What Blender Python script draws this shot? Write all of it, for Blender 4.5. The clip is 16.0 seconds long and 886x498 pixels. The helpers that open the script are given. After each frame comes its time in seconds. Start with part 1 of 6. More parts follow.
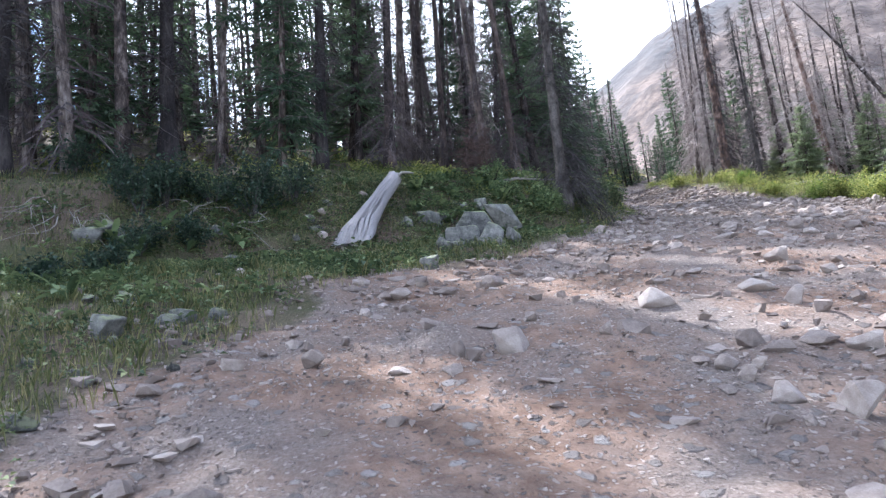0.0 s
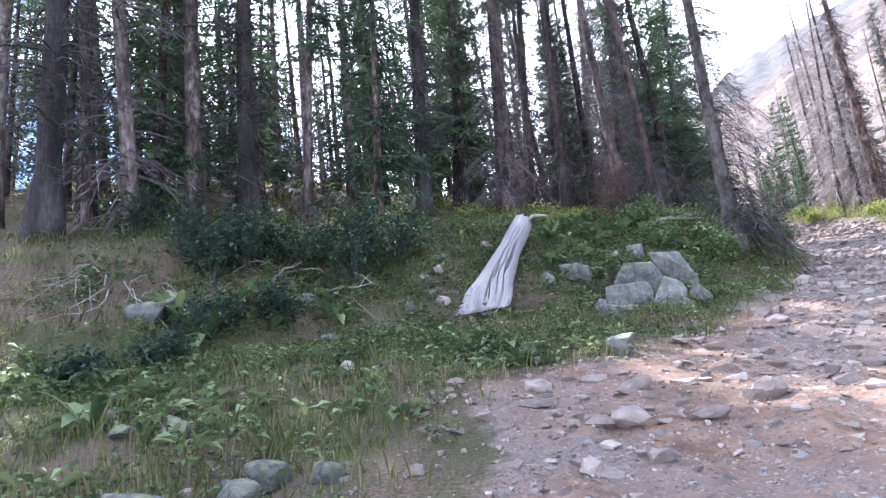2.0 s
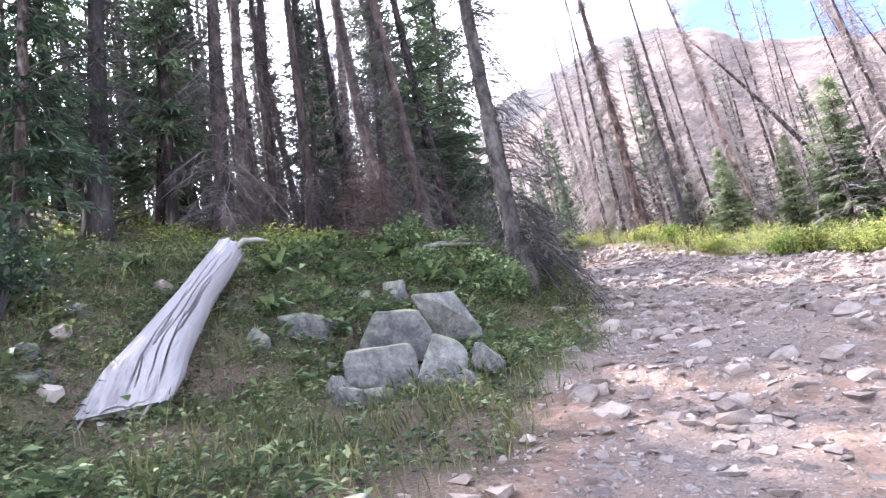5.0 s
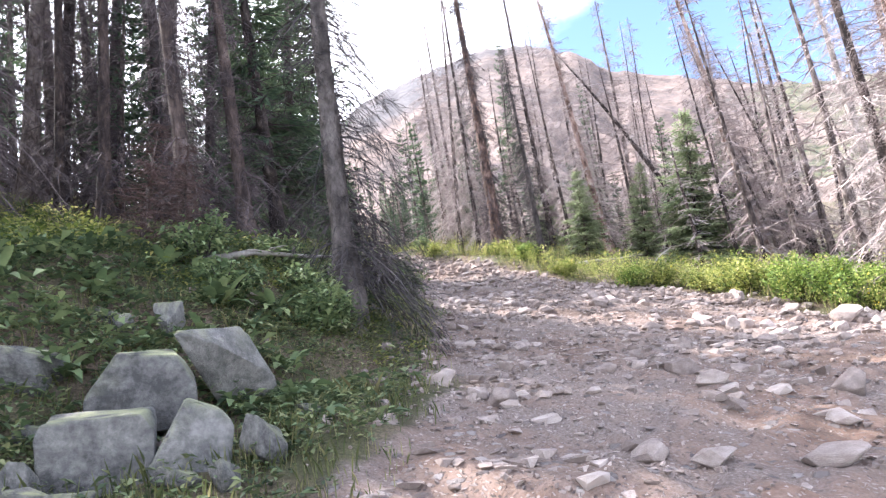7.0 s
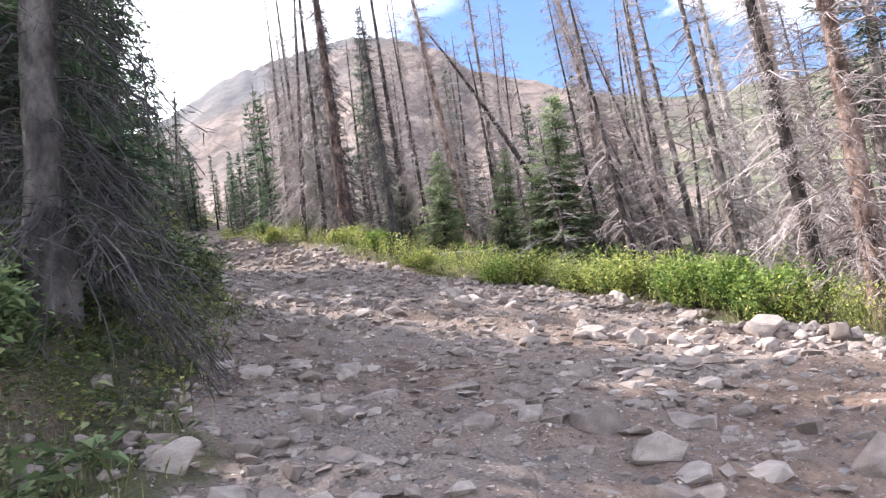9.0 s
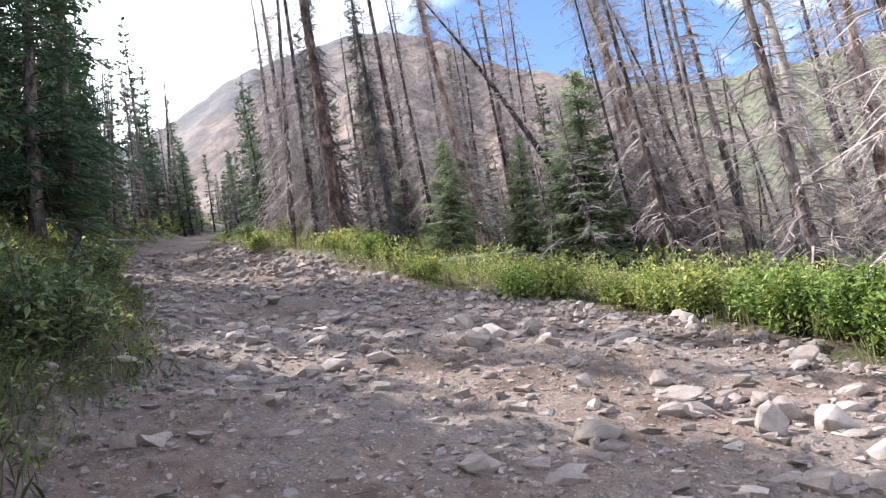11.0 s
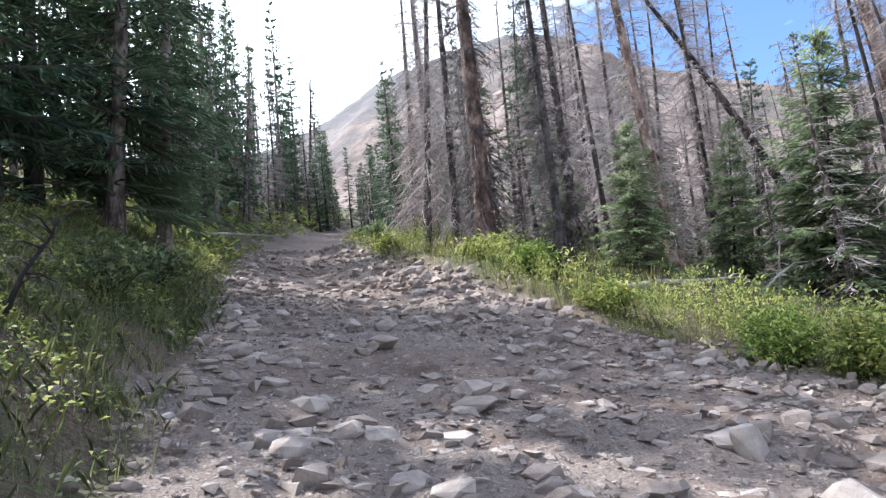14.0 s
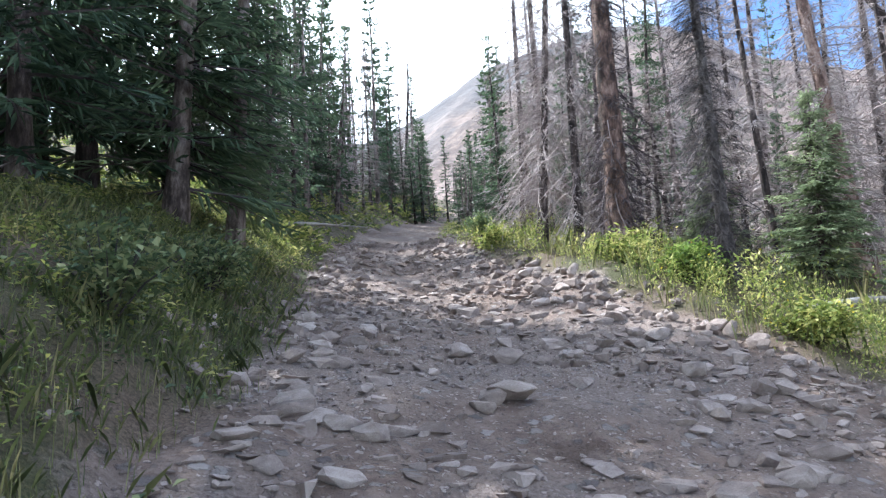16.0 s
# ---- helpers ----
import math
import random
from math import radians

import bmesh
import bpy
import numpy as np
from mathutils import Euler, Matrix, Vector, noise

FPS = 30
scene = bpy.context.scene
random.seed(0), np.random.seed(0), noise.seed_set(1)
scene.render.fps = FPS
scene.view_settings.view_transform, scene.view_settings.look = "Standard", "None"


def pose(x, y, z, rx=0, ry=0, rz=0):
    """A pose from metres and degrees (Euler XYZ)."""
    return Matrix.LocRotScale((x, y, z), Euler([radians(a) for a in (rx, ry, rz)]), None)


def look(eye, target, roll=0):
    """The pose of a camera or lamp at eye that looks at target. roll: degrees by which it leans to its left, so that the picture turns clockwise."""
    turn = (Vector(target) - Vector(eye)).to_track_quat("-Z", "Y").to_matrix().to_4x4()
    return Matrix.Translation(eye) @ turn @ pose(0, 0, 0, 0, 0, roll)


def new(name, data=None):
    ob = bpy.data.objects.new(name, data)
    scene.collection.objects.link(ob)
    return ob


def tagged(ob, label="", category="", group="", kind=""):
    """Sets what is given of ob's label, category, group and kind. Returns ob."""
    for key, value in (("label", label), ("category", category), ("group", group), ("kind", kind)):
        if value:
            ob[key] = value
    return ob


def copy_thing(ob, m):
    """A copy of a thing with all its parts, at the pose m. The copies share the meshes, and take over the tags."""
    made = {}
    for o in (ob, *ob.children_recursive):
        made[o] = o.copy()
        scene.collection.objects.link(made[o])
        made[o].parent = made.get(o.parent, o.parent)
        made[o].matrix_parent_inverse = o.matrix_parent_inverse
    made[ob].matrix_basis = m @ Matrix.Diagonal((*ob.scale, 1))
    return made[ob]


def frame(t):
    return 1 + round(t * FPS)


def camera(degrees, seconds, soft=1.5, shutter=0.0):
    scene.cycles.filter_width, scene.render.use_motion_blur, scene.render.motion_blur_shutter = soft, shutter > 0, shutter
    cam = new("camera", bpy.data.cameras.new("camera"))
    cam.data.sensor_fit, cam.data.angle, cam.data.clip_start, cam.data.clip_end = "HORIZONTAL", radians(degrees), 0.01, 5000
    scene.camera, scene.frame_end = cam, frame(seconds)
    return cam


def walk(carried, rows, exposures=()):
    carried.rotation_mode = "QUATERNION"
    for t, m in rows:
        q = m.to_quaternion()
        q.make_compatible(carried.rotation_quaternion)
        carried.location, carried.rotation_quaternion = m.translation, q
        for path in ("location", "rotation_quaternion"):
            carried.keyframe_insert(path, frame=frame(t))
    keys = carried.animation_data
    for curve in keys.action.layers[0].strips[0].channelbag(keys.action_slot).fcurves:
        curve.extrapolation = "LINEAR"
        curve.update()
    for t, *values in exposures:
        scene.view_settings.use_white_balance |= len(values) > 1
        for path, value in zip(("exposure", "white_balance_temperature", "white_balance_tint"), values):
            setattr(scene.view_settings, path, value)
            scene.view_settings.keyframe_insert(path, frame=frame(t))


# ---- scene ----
cam = camera(64.0, 16.0, soft=1.3, shutter=0.1)
PATH = [
    (0.0, 0.000, 0.000, 1.700, 0.58, 10.28, 5.19),
    (0.5, -0.294, 0.756, 2.002, 1.63, 12.69, 9.31),
    (1.0, -0.617, 1.680, 2.240, 3.95, 11.63, 6.44),
    (1.5, -0.969, 2.585, 2.543, 6.36, 13.85, 6.51),
    (2.0, -1.283, 3.537, 2.831, 6.95, 14.68, 5.71),
    (2.5, -1.363, 4.476, 3.124, 7.40, 15.07, 8.03),
    (3.0, -1.299, 5.303, 3.330, 5.56, 15.37, 7.48),
    (3.5, -1.144, 6.112, 3.512, 1.85, 15.01, 5.86),
    (4.0, -0.883, 6.760, 3.667, -2.03, 15.24, 6.26),
    (4.5, -0.591, 7.413, 3.822, -6.11, 14.45, 7.16),
    (5.0, -0.268, 7.892, 3.972, -10.37, 14.31, 10.64),
    (5.2, -0.163, 8.040, 4.044, -12.17, 14.65, 11.41),
    (7.3, 0.970, 9.893, 4.756, -24.49, 11.62, 7.42),
    (7.5, 1.105, 10.133, 4.803, -25.73, 11.47, 7.39),
    (8.0, 1.660, 10.975, 4.914, -29.00, 10.88, 8.98),
    (8.5, 2.150, 11.803, 5.084, -33.62, 10.98, 3.70),
    (8.7, 2.441, 12.139, 5.115, -34.65, 10.00, 7.14),
    (10.8, 4.857, 15.063, 5.936, -34.31, 9.08, 9.87),
    (11.0, 5.045, 15.388, 6.036, -33.41, 9.38, 9.52),
    (11.5, 5.552, 16.092, 6.291, -32.22, 11.18, 10.75),
    (12.0, 6.018, 17.012, 6.493, -30.73, 11.15, 9.59),
    (12.5, 6.396, 17.739, 6.727, -28.51, 11.10, 9.84),
    (13.0, 6.716, 18.573, 6.955, -27.82, 10.45, 6.92),
    (13.5, 7.091, 19.319, 7.150, -24.15, 9.44, 8.69),
    (14.0, 7.239, 20.129, 7.263, -22.89, 10.91, 4.69),
    (14.5, 7.429, 20.828, 7.474, -20.93, 11.58, 3.30),
    (15.0, 7.564, 21.530, 7.637, -18.95, 10.81, 2.05),
    (15.5, 7.771, 22.296, 7.745, -16.96, 10.61, 3.45),
    (16.0, 7.915, 23.117, 7.945, -15.78, 10.82, 2.02),
]
EXPOSURES = [(0.0, 1.42, 5600, 10), (1.0, 1.72, 5600, 12), (2.5, 2.12, 5700, 16), (4.0, 2.28, 5800, 17), (5.0, 2.32, 5950, 18), (8.5, 1.62, 6150, 13), (11.5, 1.28, 6000, 10), (13.5, 1.3, 5850, 8), (15.5, 1.55, 5600, 6), (16.0, 1.5, 5600, 6)]

walk(cam, [(t, pose(x, y, z, 90 + pitch, roll, yaw)) for t, x, y, z, yaw, pitch, roll in PATH], exposures=EXPOSURES)

# ---- daylight ----
SUN_AZ, SUN_EL = -38.0, 51.0  # degrees east of +y, and above the horizon
world = bpy.data.worlds.new("sky")
scene.world = world
world.use_nodes = True
wn, wl = world.node_tree.nodes, world.node_tree.links
sky = wn.new("ShaderNodeTexSky")
sky.sky_type, sky.sun_disc = "NISHITA", False
sky.sun_elevation, sky.sun_rotation = radians(SUN_EL), radians(SUN_AZ)
sky.altitude, sky.air_density, sky.dust_density, sky.ozone_density = 3200, 1.0, 0.6, 1.0
coord = wn.new("ShaderNodeTexCoord")
cmap = wn.new("ShaderNodeMapping")
cmap.inputs["Scale"].default_value = (1.0, 1.0, 2.2)
wl.new(coord.outputs["Generated"], cmap.inputs[0])
cnoise = wn.new("ShaderNodeTexNoise")
cnoise.inputs["Scale"].default_value, cnoise.inputs["Detail"].default_value, cnoise.inputs["Roughness"].default_value = 2.3, 7, 0.55
wl.new(cmap.outputs[0], cnoise.inputs["Vector"])
cramp = wn.new("ShaderNodeValToRGB")
cramp.color_ramp.elements[0].position, cramp.color_ramp.elements[1].position = 0.47, 0.62
wl.new(cnoise.outputs["Fac"], cramp.inputs[0])
# bright cloud towards the sun
toward = wn.new("ShaderNodeVectorMath")
toward.operation = "DOT_PRODUCT"
CLOUD_AZ, CLOUD_EL = radians(4), radians(34)
toward.inputs[1].default_value = (math.sin(CLOUD_AZ) * math.cos(CLOUD_EL), math.cos(CLOUD_AZ) * math.cos(CLOUD_EL), math.sin(CLOUD_EL))
wl.new(coord.outputs["Generated"], toward.inputs[0])
near = wn.new("ShaderNodeMapRange")
near.inputs[1].default_value, near.inputs[2].default_value, near.inputs[3].default_value, near.inputs[4].default_value = 0.80, 0.95, 0.0, 1.0
near.interpolation_type = "SMOOTHSTEP"
wl.new(toward.outputs["Value"], near.inputs[0])
ragged = wn.new("ShaderNodeMath")
ragged.operation = "MULTIPLY_ADD"
ragged.inputs[1].default_value, ragged.inputs[2].default_value = 0.5, -0.25
wl.new(cnoise.outputs["Fac"], ragged.inputs[0])
edge_sum = wn.new("ShaderNodeMath")
wl.new(toward.outputs["Value"], edge_sum.inputs[0])
wl.new(ragged.outputs[0], edge_sum.inputs[1])
wl.new(edge_sum.outputs[0], near.inputs[0])
cover = wn.new("ShaderNodeMath")
cover.operation, cover.use_clamp = "MAXIMUM", True
wl.new(cramp.outputs["Color"], cover.inputs[0])
wl.new(near.outputs[0], cover.inputs[1])
cmix = wn.new("ShaderNodeMix")
cmix.data_type = "RGBA"
wl.new(cover.outputs[0], cmix.inputs[0])
wl.new(sky.outputs[0], cmix.inputs[6])
cmix.inputs[7].default_value = (11.5, 11.7, 12.0, 1)
wl.new(cmix.outputs[2], wn["Background"].inputs[0])
wn["Background"].inputs[1].default_value = 0.135
sun = new("sun", bpy.data.lights.new("sun", "SUN"))
sun.data.energy, sun.data.angle, sun.data.color = 5.0, radians(0.55), (1.0, 0.95, 0.87)
sd = Vector((math.sin(radians(SUN_AZ)) * math.cos(radians(SUN_EL)), math.cos(radians(SUN_AZ)) * math.cos(radians(SUN_EL)), math.sin(radians(SUN_EL))))
sun.matrix_world = look(sd * 60, (0, 0, 0))

# ---- materials ----


def material(name, stops, scale=3.0, rough=0.85, bump=0.3, fine=25.0, stretch=(1, 1, 1), per_object=0.0, per_piece=0.0, glow=0.0, spots=None, tops=False):
    """A worn natural surface: colours over broad and fine noise, with relief from the fine one. glow: light that comes through a leaf.
    tops: the spots grow on upper faces alone."""
    m = bpy.data.materials.new(name)
    m.use_nodes = True
    n, l = m.node_tree.nodes, m.node_tree.links
    b = n["Principled BSDF"]
    tc, mp = n.new("ShaderNodeTexCoord"), n.new("ShaderNodeMapping")
    mp.inputs["Scale"].default_value = stretch
    l.new(tc.outputs["Object"], mp.inputs[0])
    broad, small = n.new("ShaderNodeTexNoise"), n.new("ShaderNodeTexNoise")
    for k, s, d in ((broad, scale, 4), (small, fine, 6)):
        k.inputs["Scale"].default_value, k.inputs["Detail"].default_value = s, d
        l.new(mp.outputs[0], k.inputs["Vector"])
    small.inputs["Roughness"].default_value = 0.7
    add = n.new("ShaderNodeMath")
    add.operation = "MULTIPLY_ADD"
    l.new(small.outputs["Fac"], add.inputs[0])
    add.inputs[1].default_value = 0.6
    half = n.new("ShaderNodeMath")
    half.operation = "MULTIPLY_ADD"
    half.inputs[1].default_value, half.inputs[2].default_value = 0.75, -0.17
    l.new(broad.outputs["Fac"], half.inputs[0])
    l.new(half.outputs[0], add.inputs[2])
    value = add.outputs[0]
    for amount, node, out in ((per_object, "ShaderNodeObjectInfo", "Random"), (per_piece, "ShaderNodeNewGeometry", "Random Per Island")):
        if amount:
            r, k = n.new(node), n.new("ShaderNodeMath")
            k.operation = "MULTIPLY_ADD"
            k.inputs[1].default_value = amount
            off = n.new("ShaderNodeMath")
            off.operation = "SUBTRACT"
            off.inputs[1].default_value = 0.5
            l.new(r.outputs[out], off.inputs[0])
            l.new(off.outputs[0], k.inputs[0])
            l.new(value, k.inputs[2])
            value = k.outputs[0]
    ramp = n.new("ShaderNodeValToRGB")
    ramp.color_ramp.elements.remove(ramp.color_ramp.elements[1])
    for i, (p, c) in enumerate(stops):
        e = ramp.color_ramp.elements[0] if i == 0 else ramp.color_ramp.elements.new(p)
        e.position, e.color = p, (*c, 1)
    l.new(value, ramp.inputs[0])
    colour = ramp.outputs[0]
    if spots:
        sc, lo, hi, col = spots
        k, mr, mx = n.new("ShaderNodeTexNoise"), n.new("ShaderNodeMapRange"), n.new("ShaderNodeMix")
        k.inputs["Scale"].default_value, k.inputs["Detail"].default_value = sc, 5
        l.new(tc.outputs["Object"], k.inputs["Vector"])
        mr.inputs[1].default_value, mr.inputs[2].default_value = lo, hi
        l.new(k.outputs["Fac"], mr.inputs[0])
        mx.data_type = "RGBA"
        grown = mr.outputs[0]
        if tops:
            geo, xyz, up, both = n.new("ShaderNodeNewGeometry"), n.new("ShaderNodeSeparateXYZ"), n.new("ShaderNodeMapRange"), n.new("ShaderNodeMath")
            l.new(geo.outputs["Normal"], xyz.inputs[0])
            up.inputs[1].default_value, up.inputs[2].default_value = 0.25, 0.8
            l.new(xyz.outputs["Z"], up.inputs[0])
            both.operation = "MULTIPLY"
            l.new(grown, both.inputs[0])
            l.new(up.outputs[0], both.inputs[1])
            grown = both.outputs[0]
        l.new(grown, mx.inputs[0])
        l.new(colour, mx.inputs[6])
        mx.inputs[7].default_value = (*col, 1)
        colour = mx.outputs[2]
    l.new(colour, b.inputs["Base Color"])
    b.inputs["Roughness"].default_value = rough
    b.inputs["Specular IOR Level"].default_value = 0.3
    if bump:
        k = n.new("ShaderNodeBump")
        k.inputs["Strength"].default_value, k.inputs["Distance"].default_value = bump, 0.03
        l.new(small.outputs["Fac"], k.inputs["Height"])
        l.new(k.outputs[0], b.inputs["Normal"])
    if glow:
        t, mx = n.new("ShaderNodeBsdfTranslucent"), n.new("ShaderNodeMixShader")
        l.new(colour, t.inputs[0])
        mx.inputs[0].default_value = glow
        l.new(b.outputs[0], mx.inputs[1])
        l.new(t.outputs[0], mx.inputs[2])
        l.new(mx.outputs[0], n["Material Output"].inputs[0])
    return m


BARK = material("spruce_bark", [(0.36, (0.020, 0.015, 0.014)), (0.49, (0.066, 0.049, 0.044)), (0.62, (0.19, 0.152, 0.138)), (0.75, (0.31, 0.265, 0.25))], 4.5, 0.9, 1.0, 15, (1, 1, 0.4), per_object=0.2)
RED_BARK = material("peeled_red_bark", [(0.36, (0.038, 0.025, 0.021)), (0.48, (0.135, 0.083, 0.066)), (0.6, (0.30, 0.205, 0.17)), (0.74, (0.47, 0.385, 0.345))], 4.0, 0.88, 1.0, 14, (1, 1, 0.4), per_object=0.2)
PALE_BARK = material("bleached_bark", [(0.36, (0.065, 0.050, 0.044)), (0.49, (0.21, 0.175, 0.157)), (0.64, (0.43, 0.38, 0.35))], 4.0, 0.88, 0.9, 14, (1, 1, 0.4), per_object=0.2)
GREY_BARK = material("grey_flaking_bark", [(0.34, (0.024, 0.020, 0.019)), (0.48, (0.072, 0.060, 0.056)), (0.62, (0.15, 0.128, 0.12)), (0.8, (0.27, 0.235, 0.22))], 4.5, 0.9, 1.0, 16, (1, 1, 0.45))
TWIG = material("dead_twigs", [(0.25, (0.17, 0.13, 0.125)), (0.55, (0.34, 0.28, 0.265)), (0.8, (0.50, 0.44, 0.42))], 0.8, 0.9, 0.0, 9, per_object=0.3, per_piece=0.25)
PALE_TWIG = material("bleached_twigs", [(0.25, (0.26, 0.22, 0.205)), (0.55, (0.43, 0.38, 0.36)), (0.8, (0.58, 0.53, 0.51))], 0.8, 0.9, 0.0, 9, per_object=0.2, per_piece=0.3)
NEEDLE = material("spruce_needles", [(0.22, (0.034, 0.058, 0.036)), (0.5, (0.080, 0.124, 0.070)), (0.78, (0.165, 0.215, 0.12))], 0.6, 0.6, 0.0, 6, per_object=0.35, per_piece=0.35, glow=0.3)
YOUNG = material("young_needles", [(0.22, (0.105, 0.145, 0.078)), (0.5, (0.235, 0.285, 0.155)), (0.78, (0.40, 0.44, 0.265))], 0.6, 0.6, 0.0, 6, per_object=0.2, per_piece=0.4, glow=0.5)
BUSH_LEAF = material("bright_bush_leaves", [(0.22, (0.062, 0.105, 0.024)), (0.5, (0.165, 0.245, 0.052)), (0.8, (0.34, 0.40, 0.11))], 0.5, 0.7, 0.0, 5, per_piece=0.5, glow=0.4)
LEAF = material("broad_leaves", [(0.22, (0.052, 0.078, 0.042)), (0.5, (0.135, 0.178, 0.082)), (0.8, (0.31, 0.32, 0.155))], 0.5, 0.75, 0.0, 5, per_piece=0.5, glow=0.3)
DOCK = material("large_bright_leaves", [(0.22, (0.06, 0.092, 0.045)), (0.5, (0.145, 0.20, 0.09)), (0.8, (0.30, 0.35, 0.165))], 0.7, 0.6, 0.0, 6, per_piece=0.45, glow=0.3)
# LEAF darkened for shrubs under the wood; their shade is in the colour
SHADE_LEAF = material("shaded_shrub_leaves", [(0.22, (0.018, 0.034, 0.026)), (0.5, (0.042, 0.070, 0.048)), (0.8, (0.10, 0.135, 0.085))], 0.6, 0.6, 0.0, 6, per_piece=0.4, glow=0.2)
GRASS = material("dry_grass", [(0.2, (0.075, 0.10, 0.035)), (0.5, (0.165, 0.18, 0.068)), (0.8, (0.38, 0.33, 0.165))], 0.35, 0.6, 0.0, 4, per_piece=0.5, glow=0.35)
WEED = material("yellow_green_weeds", [(0.2, (0.085, 0.125, 0.032)), (0.45, (0.225, 0.27, 0.066)), (0.65, (0.38, 0.39, 0.115)), (0.85, (0.55, 0.49, 0.19))], 0.8, 0.7, 0.0, 4, per_piece=0.6, glow=0.4)
BLOOM = material("yellow_flowers", [(0.2, (0.55, 0.40, 0.03)), (0.8, (0.75, 0.62, 0.08))], 4, 0.6, 0.0, 20, glow=0.3)
STONE = material("road_stone", [(0.2, (0.165, 0.128, 0.112)), (0.5, (0.285, 0.23, 0.205)), (0.8, (0.45, 0.38, 0.345))], 3.0, 0.85, 0.6, 30, per_object=0.28, per_piece=0.45)
BOULDER = material("lichened_boulder", [(0.30, (0.055, 0.053, 0.052)), (0.44, (0.108, 0.104, 0.099)), (0.58, (0.165, 0.158, 0.148)), (0.76, (0.27, 0.257, 0.24))], 6.0, 0.88, 1.0, 22, per_object=0.2, spots=(3.4, 0.38, 0.56, (0.27, 0.28, 0.165)), tops=True)
LOGWOOD = material("silvered_wood", [(0.30, (0.06, 0.05, 0.048)), (0.37, (0.19, 0.168, 0.168)), (0.5, (0.275, 0.25, 0.254)), (0.75, (0.36, 0.332, 0.334))], 4.0, 0.85, 0.6, 26, (0.07, 1, 1))


# RED_BARK and TWIG toned down: the left wood's shade is put into these colours
DUSK_BARK = material("shade_toned_red_bark", [(0.36, (0.018, 0.014, 0.014)), (0.5, (0.046, 0.034, 0.032)), (0.62, (0.095, 0.068, 0.060)), (0.76, (0.18, 0.135, 0.118))], 4.0, 0.9, 1.0, 14, (1, 1, 0.4), per_object=0.25)
DUSK = material("shade_toned_twigs", [(0.25, (0.045, 0.034, 0.038)), (0.55, (0.10, 0.078, 0.082)), (0.8, (0.185, 0.148, 0.15))], 0.8, 0.9, 0.0, 9, per_object=0.25, per_piece=0.3)


# ---- the lie of the land ----
FOOT = [(-60, -40), (-32, -6), (-20, 4), (-12, 9), (-7, 12), (-4, 13.8), (-1.4, 15.2), (2.1, 16.8), (4.2, 18.6), (5.1, 20.2), (6.6, 23.5), (7.6, 29), (8.9, 37), (10.4, 46), (13.7, 58), (18.2, 68), (22.6, 76), (29.5, 92), (45, 140)]
ROAD_L = [(-9, -30), (-5, -6), (-3.2, 2), (-2.4, 6.5), (-1.5, 10.2), (1.28, 13.0), (3.7, 16.5), (5.2, 20), (6.7, 23.5), (7.8, 29), (9.1, 37), (10.6, 46), (14.0, 58), (18.6, 68), (23, 76), (30, 92), (46, 140)]
ROAD_R = [(-2, -30), (4, -6), (7, 2), (9.5, 8), (11.6, 13), (13.2, 18), (14.1, 21.5), (14.5, 24.5), (14.3, 27), (14.0, 30), (13.75, 34), (13.75, 38.5), (14.2, 42.5), (15.2, 47.5), (16.6, 54), (18.6, 60.5), (21.4, 68), (26, 78), (33, 92), (50, 140)]


def side(line, x, y):
    """Signed distance from a polyline that runs up the hill: plus is to its left."""
    best = np.full(np.shape(x), 1e9)
    sign = np.ones(np.shape(x))
    for (x0, y0), (x1, y1) in zip(line, line[1:]):
        dx, dy = x1 - x0, y1 - y0
        t = np.clip(((x - x0) * dx + (y - y0) * dy) / (dx * dx + dy * dy), 0, 1)
        ex, ey = x - x0 - t * dx, y - y0 - t * dy
        d = np.hypot(ex, ey)
        s = np.where(dx * ey - dy * ex > 0, 1.0, -1.0)
        sign = np.where(d < best - 1e-9, s, sign)
        best = np.minimum(best, d)
    return best * sign


def hill(x, y):
    """Height of the valley floor, without the bank and the small relief."""
    a, b = np.clip(x, -14, 30), np.clip(y, -6, 36)
    z = -0.0058 - 0.0192 * a + 0.3024 * b + 0.00256 * a * a - 0.00248 * a * b - 0.00041 * b * b
    z = z + 0.03 * np.maximum(x - 30, 0) + 0.06 * np.maximum(-14 - x, 0)
    return z + 0.29 * np.clip(y - 36, 0, 75) + 0.06 * np.maximum(y - 111, 0) + 0.3 * np.minimum(y + 6, 0)


def bank(x, y):
    d = np.maximum(side(FOOT, x, y), 0)
    h = np.where(d < 0.3, 1.1 * d, np.where(d < 2.2, 0.33 + 0.544 * (d - 0.3), 1.364 + 0.14 * (d - 2.2)))
    h = np.minimum(h, 2.3 + 0.06 * d)
    h = h * np.clip((y + 8) / 14, 0.25, 1)
    # low hummock along the far verge
    e = -side(ROAD_R, x, y)
    return h + 0.95 * np.clip((e + 1.9) / 2.5, 0, 1) * np.clip(1 - (e - 6) / 8, 0, 1) * np.clip((y - 29) / 5, 0, 1) * np.clip((54 - y) / 8, 0, 1)


def ground_height(x, y):
    x, y = np.asarray(x, float), np.asarray(y, float)
    return hill(x, y) + bank(x, y)


